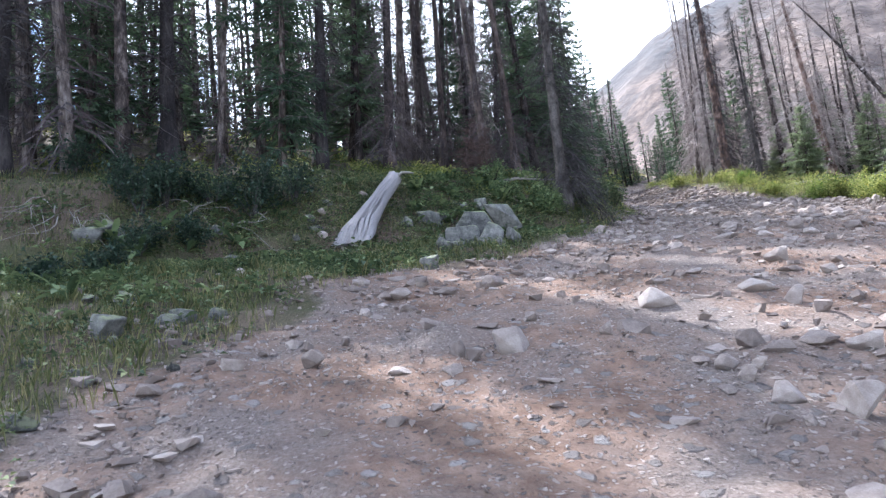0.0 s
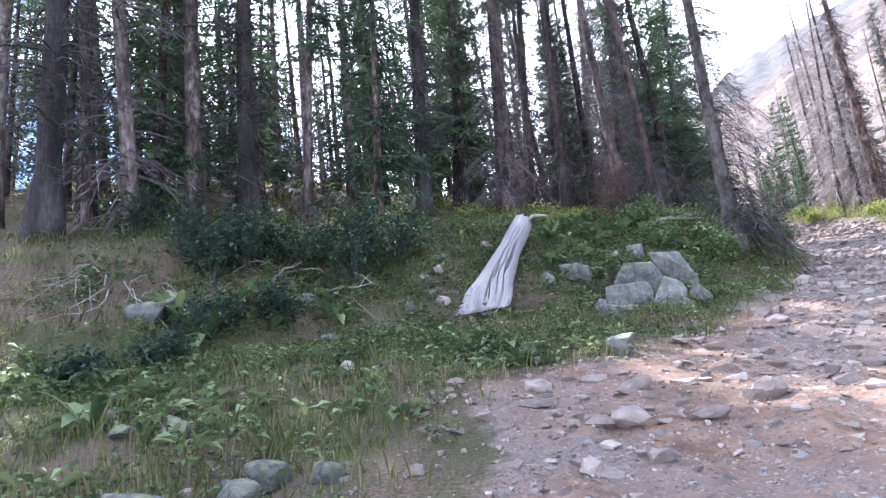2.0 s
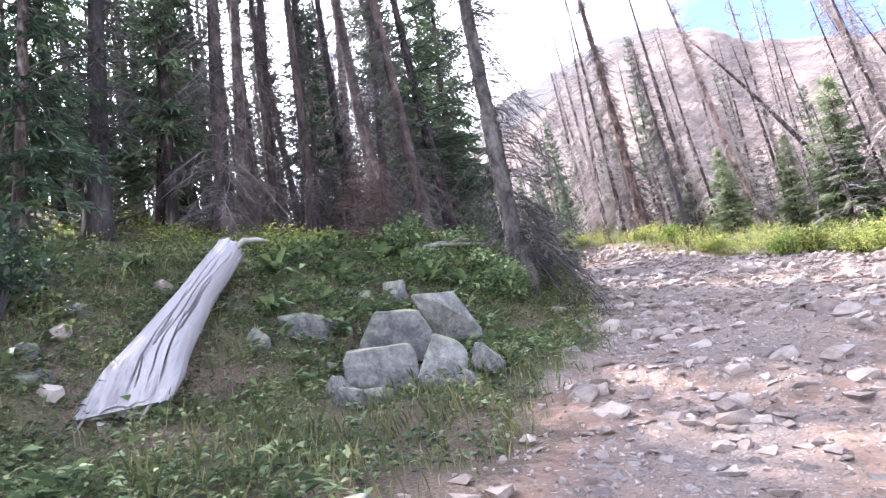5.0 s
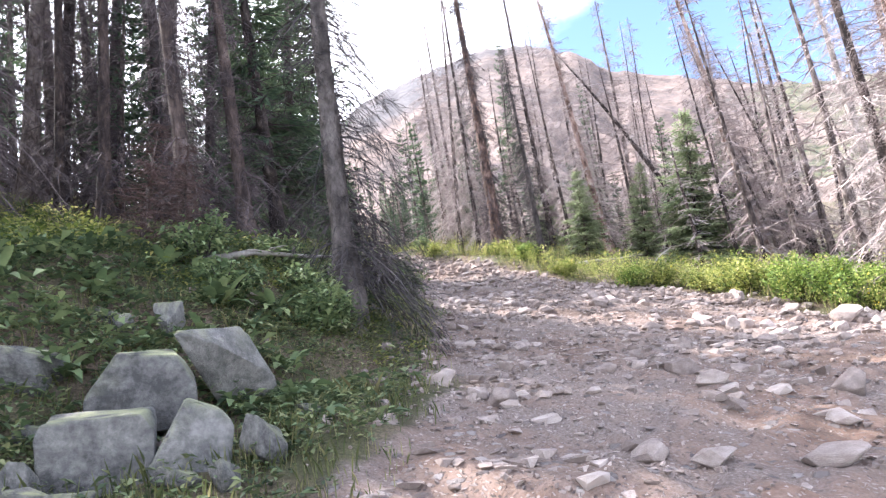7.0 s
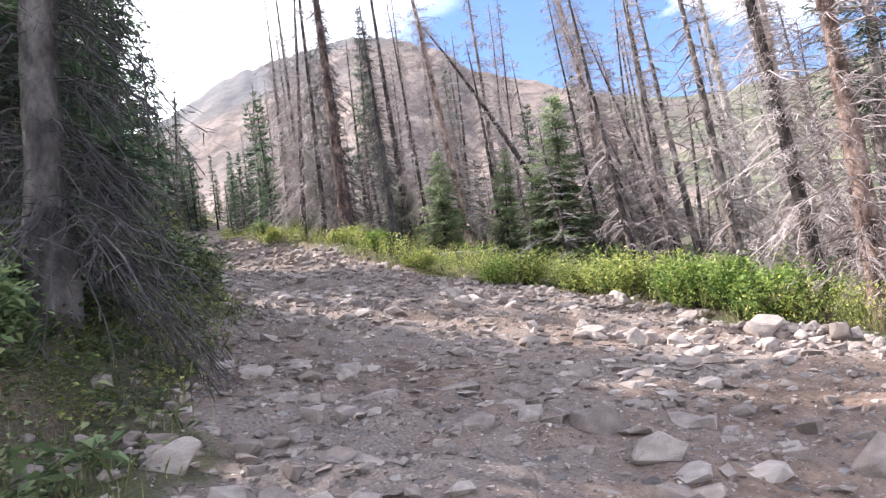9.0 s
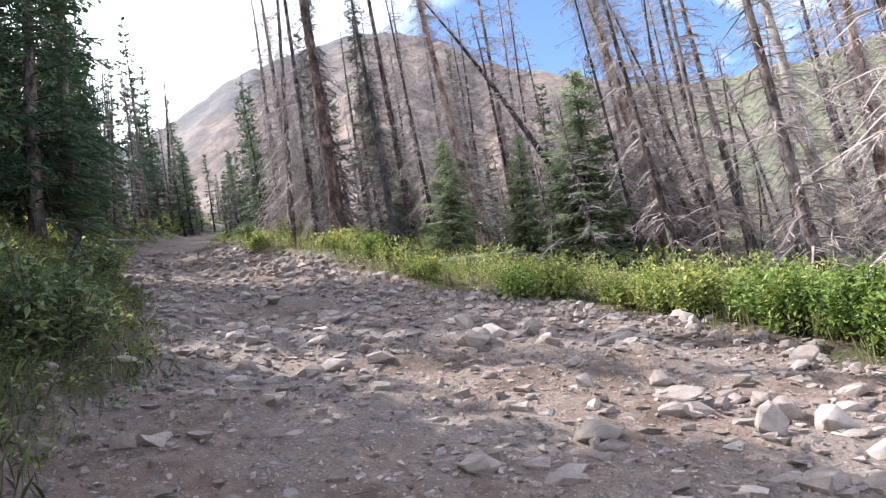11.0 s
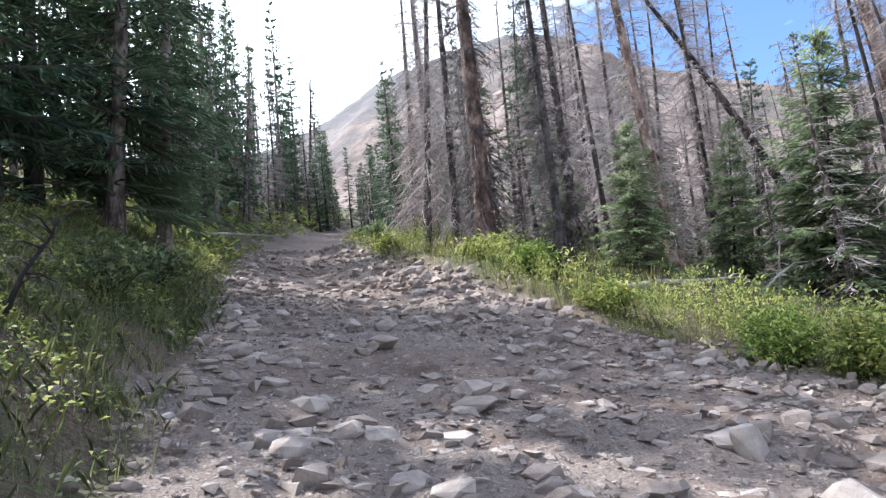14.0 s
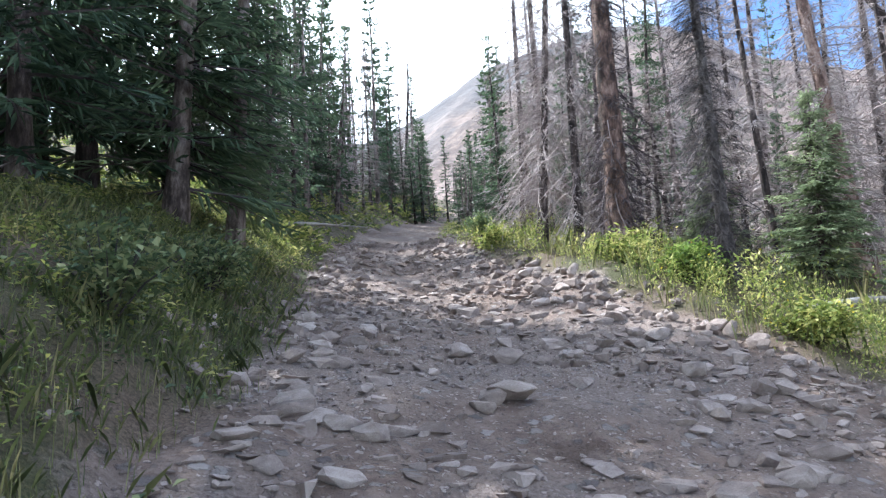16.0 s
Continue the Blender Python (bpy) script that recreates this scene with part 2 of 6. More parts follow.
# ---- tools ----


def value_noise(x, y, seed=0):
    """Smooth noise from 0 to 1 on a unit grid."""
    x, y = np.asarray(x, float), np.asarray(y, float)
    i, j = np.floor(x), np.floor(y)
    u, v = x - i, y - j
    u, v = u * u * (3 - 2 * u), v * v * (3 - 2 * v)

    def h(a, b):
        s = np.sin(a * 127.1 + b * 311.7 + seed * 74.7) * 43758.5453
        return s - np.floor(s)
    return (h(i, j) * (1 - u) + h(i + 1, j) * u) * (1 - v) + (h(i, j + 1) * (1 - u) + h(i + 1, j + 1) * u) * v


def on_road(x, y):
    """How far inside the road's edges a place lies, in metres."""
    wob = 0.8 * (value_noise(x * 0.7, y * 0.7, 3) - 0.5)
    return np.minimum(-side(ROAD_L, x, y), side(ROAD_R, x, y)) + wob


def relief(x, y):
    """Small bumps: ruts and stones pressed into the road, tufts off it."""
    r = np.clip(on_road(x, y) / 0.8, 0, 1)
    z = 0.16 * (value_noise(x * 0.45, y * 0.45, 1) - 0.5) + 0.10 * (value_noise(x * 1.3, y * 1.3, 2) - 0.5)
    lump = value_noise(x * 3.1, y * 3.1, 4)
    z = z + r * (0.13 * (lump - 0.5) * (0.4 + value_noise(x * 0.4, y * 0.4, 14)) + 0.06 * (value_noise(x * 6.5, y * 6.5, 5) - 0.5))
    return z + (1 - r) * 0.16 * (value_noise(x * 1.9, y * 1.9, 6) - 0.4)


def height(x, y):
    return ground_height(x, y) + relief(np.asarray(x, float), np.asarray(y, float))


class Build:
    """Gathers vertices and faces of one mesh."""

    def __init__(self):
        self.v, self.f = [], []

    def tube(self, path, radii, sides=6, close=True, squash=None):
        path = [Vector(p) for p in path]
        base = len(self.v)
        last = None
        for k, (p, r) in enumerate(zip(path, radii)):
            d = (path[min(k + 1, len(path) - 1)] - path[max(k - 1, 0)]).normalized()
            a = d.cross(Vector((0.31, 0.95, 0.05)) if abs(d.y) < 0.9 else Vector((1, 0, 0))).normalized()
            if last and a.dot(last) < 0:
                a = -a
            last = a
            b = d.cross(a)
            for i in range(sides):
                t = 2 * math.pi * i / sides
                self.v.append(p + (a * math.cos(t) + b * math.sin(t)) * r)
        for k in range(len(path) - 1):
            for i in range(sides):
                j = (i + 1) % sides
                self.f.append((base + k * sides + i, base + k * sides + j, base + (k + 1) * sides + j, base + (k + 1) * sides + i))
        if close:
            self.f.append(tuple(base + i for i in reversed(range(sides))))
            self.f.append(tuple(base + (len(path) - 1) * sides + i for i in range(sides)))

    def blade(self, p, d, w, n, bend=0.0):
        """A leaf or spray: a kite along d with half-width w across, its middle raised."""
        s = d.cross(n)
        if s.length < 1e-6:
            s = d.cross(Vector((1, 0, 0)))
        s = s.normalized() * w
        base = len(self.v)
        mid = p + d * 0.45 + n * bend
        self.v += [p, mid + s, p + d - n * bend, mid - s]
        self.f.append((base, base + 1, base + 2, base + 3))

    def mesh(self, name, mat, smooth=False):
        me = bpy.data.meshes.new(name)
        me.from_pydata([tuple(v) for v in self.v], [], self.f)
        me.materials.append(mat)
        if smooth:
            me.polygons.foreach_set("use_smooth", [True] * len(me.polygons))
        return me


def quads(name, verts, mat, per=4):
    """A mesh of loose faces of per corners each, from an array of their corners."""
    n = len(verts) // per
    me = bpy.data.meshes.new(name)
    me.vertices.add(n * per)
    me.vertices.foreach_set("co", np.asarray(verts, np.float32).reshape(-1))
    me.loops.add(n * per)
    me.loops.foreach_set("vertex_index", np.arange(n * per, dtype=np.int32))
    me.polygons.add(n)
    me.polygons.foreach_set("loop_start", np.arange(0, n * per, per, dtype=np.int32))
    me.update(calc_edges=True)
    me.materials.append(mat)
    return me


def part(name, me, parent, label=""):
    ob = new(name, me)
    ob.parent = parent
    if label:
        tagged(ob, label)
    return ob


# ---- ground ----


def steps(lo, hi, fine, far):
    """Grid lines: fine between lo and hi, wider and wider out to far on both sides."""
    mid = list(np.arange(lo, hi, fine))
    up, s, p = [], fine, hi
    while p < far:
        up.append(p)
        s *= 1.22
        p += s
    down, s, p = [], fine, lo
    while p > -far:
        s *= 1.22
        p -= s
        down.append(p)
    return np.array(down[::-1] + mid + up)


gx, gy = steps(-8, 18, 0.15, 900), steps(2, 44, 0.16, 900)
XX, YY = np.meshgrid(gx, gy)
ZZ = height(XX, YY)
nx, ny = len(gx), len(gy)
idx = np.arange(nx * ny).reshape(ny, nx)
ground_mesh = bpy.data.meshes.new("ground")
ground_mesh.from_pydata(np.stack([XX, YY, ZZ], -1).reshape(-1, 3).tolist(), [], np.stack([idx[:-1, :-1], idx[:-1, 1:], idx[1:, 1:], idx[1:, :-1]], -1).reshape(-1, 4).tolist())
ground_mesh.polygons.foreach_set("use_smooth", [True] * len(ground_mesh.polygons))
wear = ground_mesh.attributes.new("wear", "FLOAT", "POINT")
wear.data.foreach_set("value", np.clip(on_road(XX, YY) / 0.6 + 0.5, 0, 1).reshape(-1).astype(np.float32))


def ground_material():
    m = bpy.data.materials.new("dirt_and_litter")
    m.use_nodes = True
    n, l = m.node_tree.nodes, m.node_tree.links
    b = n["Principled BSDF"]
    tc = n.new("ShaderNodeTexCoord")

    def noise_node(scale, detail=6, rough=0.6):
        k = n.new("ShaderNodeTexNoise")
        k.inputs["Scale"].default_value, k.inputs["Detail"].default_value, k.inputs["Roughness"].default_value = scale, detail, rough
        l.new(tc.outputs["Object"], k.inputs["Vector"])
        return k.outputs["Fac"]

    def ramp(fac, stops):
        k = n.new("ShaderNodeValToRGB")
        k.color_ramp.elements.remove(k.color_ramp.elements[1])
        for i, (p, c) in enumerate(stops):
            e = k.color_ramp.elements[0] if i == 0 else k.color_ramp.elements.new(p)
            e.position, e.color = p, (*c, 1)
        l.new(fac, k.inputs[0])
        return k.outputs[0]

    def mix(fac, a, c):
        k = n.new("ShaderNodeMix")
        k.data_type = "RGBA"
        l.new(fac, k.inputs[0])
        l.new(a, k.inputs[6])
        l.new(c, k.inputs[7])
        return k.outputs[2]
    broad, mid, fine = noise_node(0.55), noise_node(5.0, 8, 0.7), noise_node(38.0, 4, 0.7)
    dirt = ramp(mid, [(0.28, (0.092, 0.064, 0.051)), (0.5, (0.18, 0.128, 0.104)), (0.72, (0.30, 0.230, 0.196))])
    pale = ramp(fine, [(0.3, (0.125, 0.095, 0.082)), (0.6, (0.25, 0.20, 0.176)), (0.8, (0.38, 0.325, 0.295))])
    clay = ramp(mid, [(0.28, (0.122, 0.070, 0.048)), (0.5, (0.24, 0.150, 0.108)), (0.72, (0.38, 0.265, 0.205))])
    place, upward = n.new("ShaderNodeSeparateXYZ"), n.new("ShaderNodeMapRange")
    l.new(tc.outputs["Object"], place.inputs[0])
    upward.inputs[1].default_value, upward.inputs[2].default_value = 12.0, 22.0
    l.new(place.outputs["Y"], upward.inputs[0])
    dirt = mix(upward.outputs[0], clay, dirt)
    patch = ramp(broad, [(0.42, (0, 0, 0)), (0.6, (1, 1, 1))])
    road = mix(patch, dirt, pale)

    def pebbles(scale):
        k = n.new("ShaderNodeTexVoronoi")
        k.inputs["Scale"].default_value = scale
        l.new(bent.outputs[2], k.inputs["Vector"])
        return k
    wob = n.new("ShaderNodeTexNoise")
    wob.inputs["Scale"].default_value, wob.inputs["Detail"].default_value = 9.0, 3
    l.new(tc.outputs["Object"], wob.inputs["Vector"])
    bent = n.new("ShaderNodeMix")
    bent.data_type = "RGBA"
    bent.blend_type = "LINEAR_LIGHT"
    bent.inputs[0].default_value = 0.07
    l.new(tc.outputs["Object"], bent.inputs[6])
    l.new(wob.outputs["Color"], bent.inputs[7])
    big, tiny = pebbles(7.0), pebbles(24.0)
    cobble = ramp(big.outputs["Distance"], [(0.30, (1, 1, 1)), (0.42, (0, 0, 0))])
    grit = ramp(tiny.outputs["Distance"], [(0.32, (1, 1, 1)), (0.46, (0, 0, 0))])
    sep = n.new("ShaderNodeSeparateColor")
    l.new(big.outputs["Color"], sep.inputs[0])
    sep2 = n.new("ShaderNodeSeparateColor")
    l.new(tiny.outputs["Color"], sep2.inputs[0])
    stone = ramp(sep.outputs[0], [(0.0, (0.12, 0.10, 0.095)), (0.5, (0.215, 0.185, 0.172)), (1.0, (0.34, 0.30, 0.28))])
    stone2 = ramp(sep2.outputs[0], [(0.0, (0.11, 0.085, 0.075)), (0.5, (0.225, 0.178, 0.155)), (1.0, (0.40, 0.33, 0.295))])

    def product(a, c, limit):
        k = n.new("ShaderNodeMath")
        k.operation = "MULTIPLY"
        l.new(a, k.inputs[0])
        m2 = n.new("ShaderNodeMath")
        m2.operation = "GREATER_THAN"
        l.new(c, m2.inputs[0])
        m2.inputs[1].default_value = limit
        l.new(m2.outputs[0], k.inputs[1])
        return k.outputs[0]
    on_big, on_tiny = product(cobble, sep.outputs[1], 0.72), product(grit, sep2.outputs[1], 0.36)
    road = mix(on_big, mix(on_tiny, road, stone2), stone)
    # damp brown hollows of the road
    damp = ramp(fine, [(0.3, (0.05, 0.035, 0.028)), (0.55, (0.095, 0.066, 0.053)), (0.75, (0.17, 0.125, 0.105))])
    road = mix(ramp(broad, [(0.34, (0.85, 0.85, 0.85)), (0.44, (0, 0, 0))]), road, damp)
    soil = ramp(fine, [(0.3, (0.05, 0.036, 0.028)), (0.5, (0.125, 0.092, 0.068)), (0.7, (0.23, 0.175, 0.13))])
    moss = ramp(fine, [(0.3, (0.03, 0.036, 0.018)), (0.6, (0.10, 0.095, 0.048)), (0.8, (0.22, 0.18, 0.105))])
    green = mix(patch, soil, moss)
    at = n.new("ShaderNodeAttribute")
    at.attribute_name = "wear"
    edge = n.new("ShaderNodeMath")
    edge.operation = "MULTIPLY_ADD"
    l.new(mid, edge.inputs[0])
    edge.inputs[1].default_value = 0.9
    shift = n.new("ShaderNodeMath")
    shift.operation = "SUBTRACT"
    l.new(at.outputs["Fac"], shift.inputs[0])
    shift.inputs[1].default_value = 0.45
    l.new(shift.outputs[0], edge.inputs[2])
    hard = n.new("ShaderNodeMapRange")
    hard.inputs[1].default_value, hard.inputs[2].default_value = 0.35, 0.6
    l.new(edge.outputs[0], hard.inputs[0])
    l.new(mix(hard.outputs[0], green, road), b.inputs["Base Color"])
    b.inputs["Roughness"].default_value = 0.95
    b.inputs["Specular IOR Level"].default_value = 0.2
    k = n.new("ShaderNodeBump")
    k.inputs["Strength"].default_value, k.inputs["Distance"].default_value = 0.8, 0.03
    rise = n.new("ShaderNodeMath")
    rise.operation = "MULTIPLY_ADD"
    l.new(on_big, rise.inputs[0])
    rise.inputs[1].default_value = 1.2
    l.new(on_tiny, rise.inputs[2])
    rise2 = n.new("ShaderNodeMath")
    rise2.operation = "MULTIPLY_ADD"
    l.new(hard.outputs[0], rise2.inputs[0])
    l.new(rise.outputs[0], rise2.inputs[1])
    l.new(fine, rise2.inputs[2])
    l.new(rise2.outputs[0], k.inputs["Height"])
    k2 = n.new("ShaderNodeBump")
    k2.inputs["Strength"].default_value, k2.inputs["Distance"].default_value = 0.6, 0.06
    l.new(mid, k2.inputs["Height"])
    l.new(k2.outputs[0], k.inputs["Normal"])
    l.new(k.outputs[0], b.inputs["Normal"])
    return m


ground_mesh.materials.append(ground_material())
ground = tagged(new("ground", ground_mesh), "rutted pinkish dirt road and mossy forest floor on a slope", "ground", kind="structure")

# ---- mountain ----
# skyline: bearing east of +y and rise, in degrees, as the valley shows it
RIDGE = [(-60, 9), (-40, 10), (-20, 12), (0, 15), (8, 18.5), (13.2, 20.8), (17, 22.8), (19, 24.2), (21.4, 25.0), (26.3, 26.3), (30.3, 26.9), (34.2, 26.6), (38, 25.2), (40.9, 23.1), (45.8, 21.5), (49.5, 20.0), (53.5, 18.6), (57.4, 17.6), (61.2, 17.3), (65.3, 16.8), (80, 17), (100, 14), (130, 10)]
EYE0 = Vector((5, 16, 6))


def scree_material():
    """Pink-grey scree, darker grey towards the west and the crest, with gullies, ledges and grassy slopes to the east.
    """
    m = material("scree_slope", [(0.25, (0.055, 0.045, 0.043)), (0.45, (0.11, 0.085, 0.078)), (0.58, (0.185, 0.138, 0.118)), (0.75, (0.28, 0.212, 0.178))], 0.013, 0.95, 0.0, 0.09)
    n, l = m.node_tree.nodes, m.node_tree.links
    b = n["Principled BSDF"]
    tc = n.new("ShaderNodeTexCoord")
    xyz, slope = n.new("ShaderNodeSeparateXYZ"), n.new("ShaderNodeMath")
    l.new(tc.outputs["Object"], xyz.inputs[0])
    slope.operation = "DIVIDE"
    l.new(xyz.outputs["X"], slope.inputs[0])
    l.new(xyz.outputs["Y"], slope.inputs[1])
    broad, rough = n.new("ShaderNodeTexNoise"), n.new("ShaderNodeTexNoise")
    for k, s in ((broad, 0.011), (rough, 0.05)):
        k.inputs["Scale"].default_value, k.inputs["Detail"].default_value = s, 8
        l.new(tc.outputs["Object"], k.inputs["Vector"])

    def mask(value, noise_amount, lo, hi):
        add, mr = n.new("ShaderNodeMath"), n.new("ShaderNodeMapRange")
        add.operation = "MULTIPLY_ADD"
        l.new(broad.outputs["Fac"], add.inputs[0])
        add.inputs[1].default_value = noise_amount
        l.new(value, add.inputs[2])
        mr.inputs[1].default_value, mr.inputs[2].default_value = lo, hi
        l.new(add.outputs[0], mr.inputs[0])
        return mr.outputs[0]

    def over(fac, colour, below):
        mx = n.new("ShaderNodeMix")
        mx.data_type = "RGBA"
        l.new(fac, mx.inputs[0])
        l.new(below, mx.inputs[6])
        mx.inputs[7].default_value = (*colour, 1)
        return mx.outputs[2]
    colour = b.inputs["Base Color"].links[0].from_socket
    # darker grey along the western shoulder and the crest
    west = n.new("ShaderNodeMath")
    west.operation = "MULTIPLY_ADD"
    l.new(slope.outputs[0], west.inputs[0])
    west.inputs[1].default_value = -420.0
    l.new(xyz.outputs["Z"], west.inputs[2])
    grey = over(mask(west.outputs[0], 260.0, 240.0, 320.0), (0.095, 0.088, 0.092), colour)
    green = over(mask(slope.outputs[0], 2.2, 2.4, 2.7), (0.125, 0.122, 0.075), grey)
    scrub = n.new("ShaderNodeTexNoise")
    scrub.inputs["Scale"].default_value, scrub.inputs["Detail"].default_value = 0.14, 4
    l.new(tc.outputs["Object"], scrub.inputs["Vector"])
    bushy, where = n.new("ShaderNodeMapRange"), n.new("ShaderNodeMath")
    bushy.inputs[1].default_value, bushy.inputs[2].default_value = 0.52, 0.6
    l.new(scrub.outputs["Fac"], bushy.inputs[0])
    where.operation = "MULTIPLY"
    l.new(bushy.outputs[0], where.inputs[0])
    l.new(mask(slope.outputs[0], 2.2, 2.2, 2.6), where.inputs[1])
    green = over(where.outputs[0], (0.045, 0.055, 0.032), green)
    l.new(green, b.inputs["Base Color"])
    k = n.new("ShaderNodeBump")
    k.inputs["Strength"].default_value, k.inputs["Distance"].default_value = 0.8, 5.0
    l.new(rough.outputs["Fac"], k.inputs["Height"])
    l.new(k.outputs[0], b.inputs["Normal"])
    return m


def mountain():
    az = np.linspace(-60, 130, 380)
    top = np.interp(az, [a for a, _ in RIDGE], [e for _, e in RIDGE])
    crag = 0.35 * (value_noise(az * 0.9, az * 0 + 1, 7) - 0.5) + 0.22 * (value_noise(az * 2.7, az * 0 + 2, 8) - 0.5)
    top = top + crag
    rr = np.concatenate([np.linspace(120, 820, 76), np.linspace(840, 1300, 10)])
    A, Rr = np.meshgrid(np.radians(az), rr)
    t = np.clip((Rr - 120) / 700, 0, 1)
    crest = 820 * np.tan(np.radians(top))[None, :]
    z = -22 + (crest + 22) * (0.5 * t + 0.5 * t ** 1.6)
    z = np.where(Rr > 820, crest - (Rr - 820) * 0.5, z)
    x, y = np.sin(A) * Rr, np.cos(A) * Rr
    gully = np.abs(value_noise(x * 0.012, y * 0.012, 9) - 0.5) * 2 + 0.5 * np.abs(value_noise(x * 0.03, y * 0.03, 10) - 0.5) + 0.25 * value_noise(x * 0.08, y * 0.08, 11)
    z = z - 34 * gully * (t * (1 - t) * 4) * np.where(Rr > 820, 0, 1)
    me = bpy.data.meshes.new("mountain")
    k = np.arange(z.size).reshape(z.shape)
    me.from_pydata(np.stack([x + EYE0.x, y + EYE0.y, z + EYE0.z], -1).reshape(-1, 3).tolist(), [], np.stack([k[:-1, :-1], k[1:, :-1], k[1:, 1:], k[:-1, 1:]], -1).reshape(-1, 4).tolist())
    me.polygons.foreach_set("use_smooth", [True] * len(me.polygons))
    me.materials.append(scree_material())
    return tagged(new("mountain", me), "bare pink scree mountain with green patches above the forest", "mountain", kind="structure")


mountain()

# ---- trees ----


def trunk_mesh(rng, tall, radius, mat, bow=0.0, wobble=0.05, flare=1.5, sides=9, furrow=False):
    b = Build()
    k = 72 if furrow else 14
    path, radii = [], []
    ph = rng.uniform(0, 6.3)
    for i in range(k + 1):
        t = i / k
        path.append((bow * (t ** 1.6 if bow else 0) * tall + wobble * math.sin(t * 7 + ph) * t, wobble * math.cos(t * 5.3 + ph) * t, t * tall - 0.35 * (i == 0)))
        r = radius * ((1 - t) ** 0.85 * 0.94 + 0.06)
        if t < 0.08:
            r *= 1 + (flare - 1) * (1 - t / 0.08)
        radii.append(r * rng.uniform(0.95, 1.05))
    b.tube(path, radii, sides)
    if furrow:
        # plates and furrows of the bark, longer than broad
        for i, v in enumerate(b.v[:(k + 1) * sides]):
            j, s = divmod(i, sides)
            c = Vector(path[j])
            ridge = float(value_noise(np.array(s * 0.9), np.array(j * 0.33), 61)) - 0.5 + 0.6 * (rng.random() - 0.5)
            b.v[i] = c + (Vector(v) - c) * (1 + 0.17 * ridge)
    return b.mesh("trunk", mat, smooth=True), path


def along(path, t):
    s = t * (len(path) - 1)
    i = min(int(s), len(path) - 2)
    return Vector(path[i]).lerp(Vector(path[i + 1]), s - i)


def snag_meshes(seed, tall=15.0, radius=0.2, bark=None, twig=None, low=0.12, count=150, reach=1.9, droop=0.55, bow=0.0, fuzz=9, thick=1.0, lite=False, furrow=False, one_sided=0.0, tufts=0):
    """A dead spruce: tapering trunk, bare drooping branches with side twigs, and tufts of curled twigs on the bark. one_sided: share of them that hang towards +x."""
    rng = random.Random(seed)
    tm, path = trunk_mesh(rng, tall, radius, bark or BARK, bow, sides=6 if lite else (20 if furrow else 9), furrow=furrow)
    b = Build()
    for _ in range(count):
        t = low + (0.985 - low) * rng.random() ** 1.2
        p = along(path, t)
        a = rng.gauss(0, 0.6) if rng.random() < one_sided else rng.uniform(0, 2 * math.pi)
        out = Vector((math.cos(a), math.sin(a), 0))
        ln = reach * (1 - t) ** 0.6 * rng.uniform(0.35, 1.0) + 0.18
        if rng.random() < 0.2:
            ln *= 0.4
        dr = droop * rng.uniform(0.5, 1.5) * (1.45 - 1.1 * t)
        yaw = Vector((-out.y, out.x, 0)) * rng.uniform(-0.45, 0.45)
        lift = rng.uniform(-0.1, 0.3)

        def limb(s):
            return p + (out + yaw * s) * ln * s + Vector((0, 0, ln * (lift * s - dr * s * s + 0.3 * dr * s ** 4)))
        r0 = (0.010 + 0.008 * ln) * thick
        if lite:
            b.tube([limb(0), limb(0.4), limb(1.0)], [r0, r0 * 0.7, 0.003], 3, close=False)
        else:
            b.tube([limb(0), limb(0.33), limb(0.67), limb(1.0)], [r0, r0 * 0.8, r0 * 0.5, 0.003], 3, close=False)
        across = Vector((-out.y, out.x, 0))
        for k in range(int(fuzz * (0.4 + ln))):
            s = rng.uniform(0.15, 1.0)
            q = limb(s)
            sd = (across * rng.choice((-1, 1)) * rng.uniform(0.4, 1) + out * rng.uniform(0.1, 0.9) + Vector((0, 0, rng.uniform(-1.0, 0.2)))).normalized()
            m = rng.uniform(0.12, 0.5) * (0.45 + 0.55 * ln / reach) * (1.25 - s * 0.6)
            e = q + sd * m + Vector((0, 0, -0.22 * m))
            if lite:
                b.blade(q, e - q, 0.008 * thick, across if k % 2 else out)
            else:
                h = q.lerp(e, 0.5)
                b.blade(q, e - q, 0.0075 * thick, Vector((rng.uniform(-1, 1), rng.uniform(-1, 1), 1)).normalized(), 0.05 * m)
                if rng.random() < 0.8:
                    b.blade(h, (sd * 0.5 + Vector((rng.uniform(-1, 1), rng.uniform(-1, 1), rng.uniform(-1, 0.3)))).normalized() * m * 0.6, 0.0055 * thick, out)
    for _ in range(tufts):
        t = rng.uniform(0.04, 0.97)
        c, a0 = along(path, t), rng.uniform(0, 6.3)
        c += Vector((math.cos(a0), math.sin(a0), 0)) * radius * (1 - t) ** 0.85 * 0.8
        for _ in range(rng.randint(5, 10)):
            a = a0 + rng.gauss(0, 0.7)
            out = Vector((math.cos(a), math.sin(a), rng.uniform(-0.5, 0.5)))
            m = rng.uniform(0.10, 0.34) * (1.2 - 0.5 * t)
            p = c + Vector((0, 0, rng.uniform(-0.15, 0.15)))
            q = p + out * m
            turn = Vector((rng.uniform(-0.7, 0.7), rng.uniform(-0.7, 0.7), rng.uniform(-1.2, 0.1)))
            b.blade(p, out * m, 0.0075 * thick, Vector((-out.y, out.x, 0.4)).normalized(), 0.04 * m)
            b.blade(q, (out * 0.4 + turn) * m * 0.8, 0.006 * thick, Vector((out.y, -out.x, 0.5)).normalized(), 0.1 * m)
    return tm, b.mesh("bare_crown", twig or TWIG)


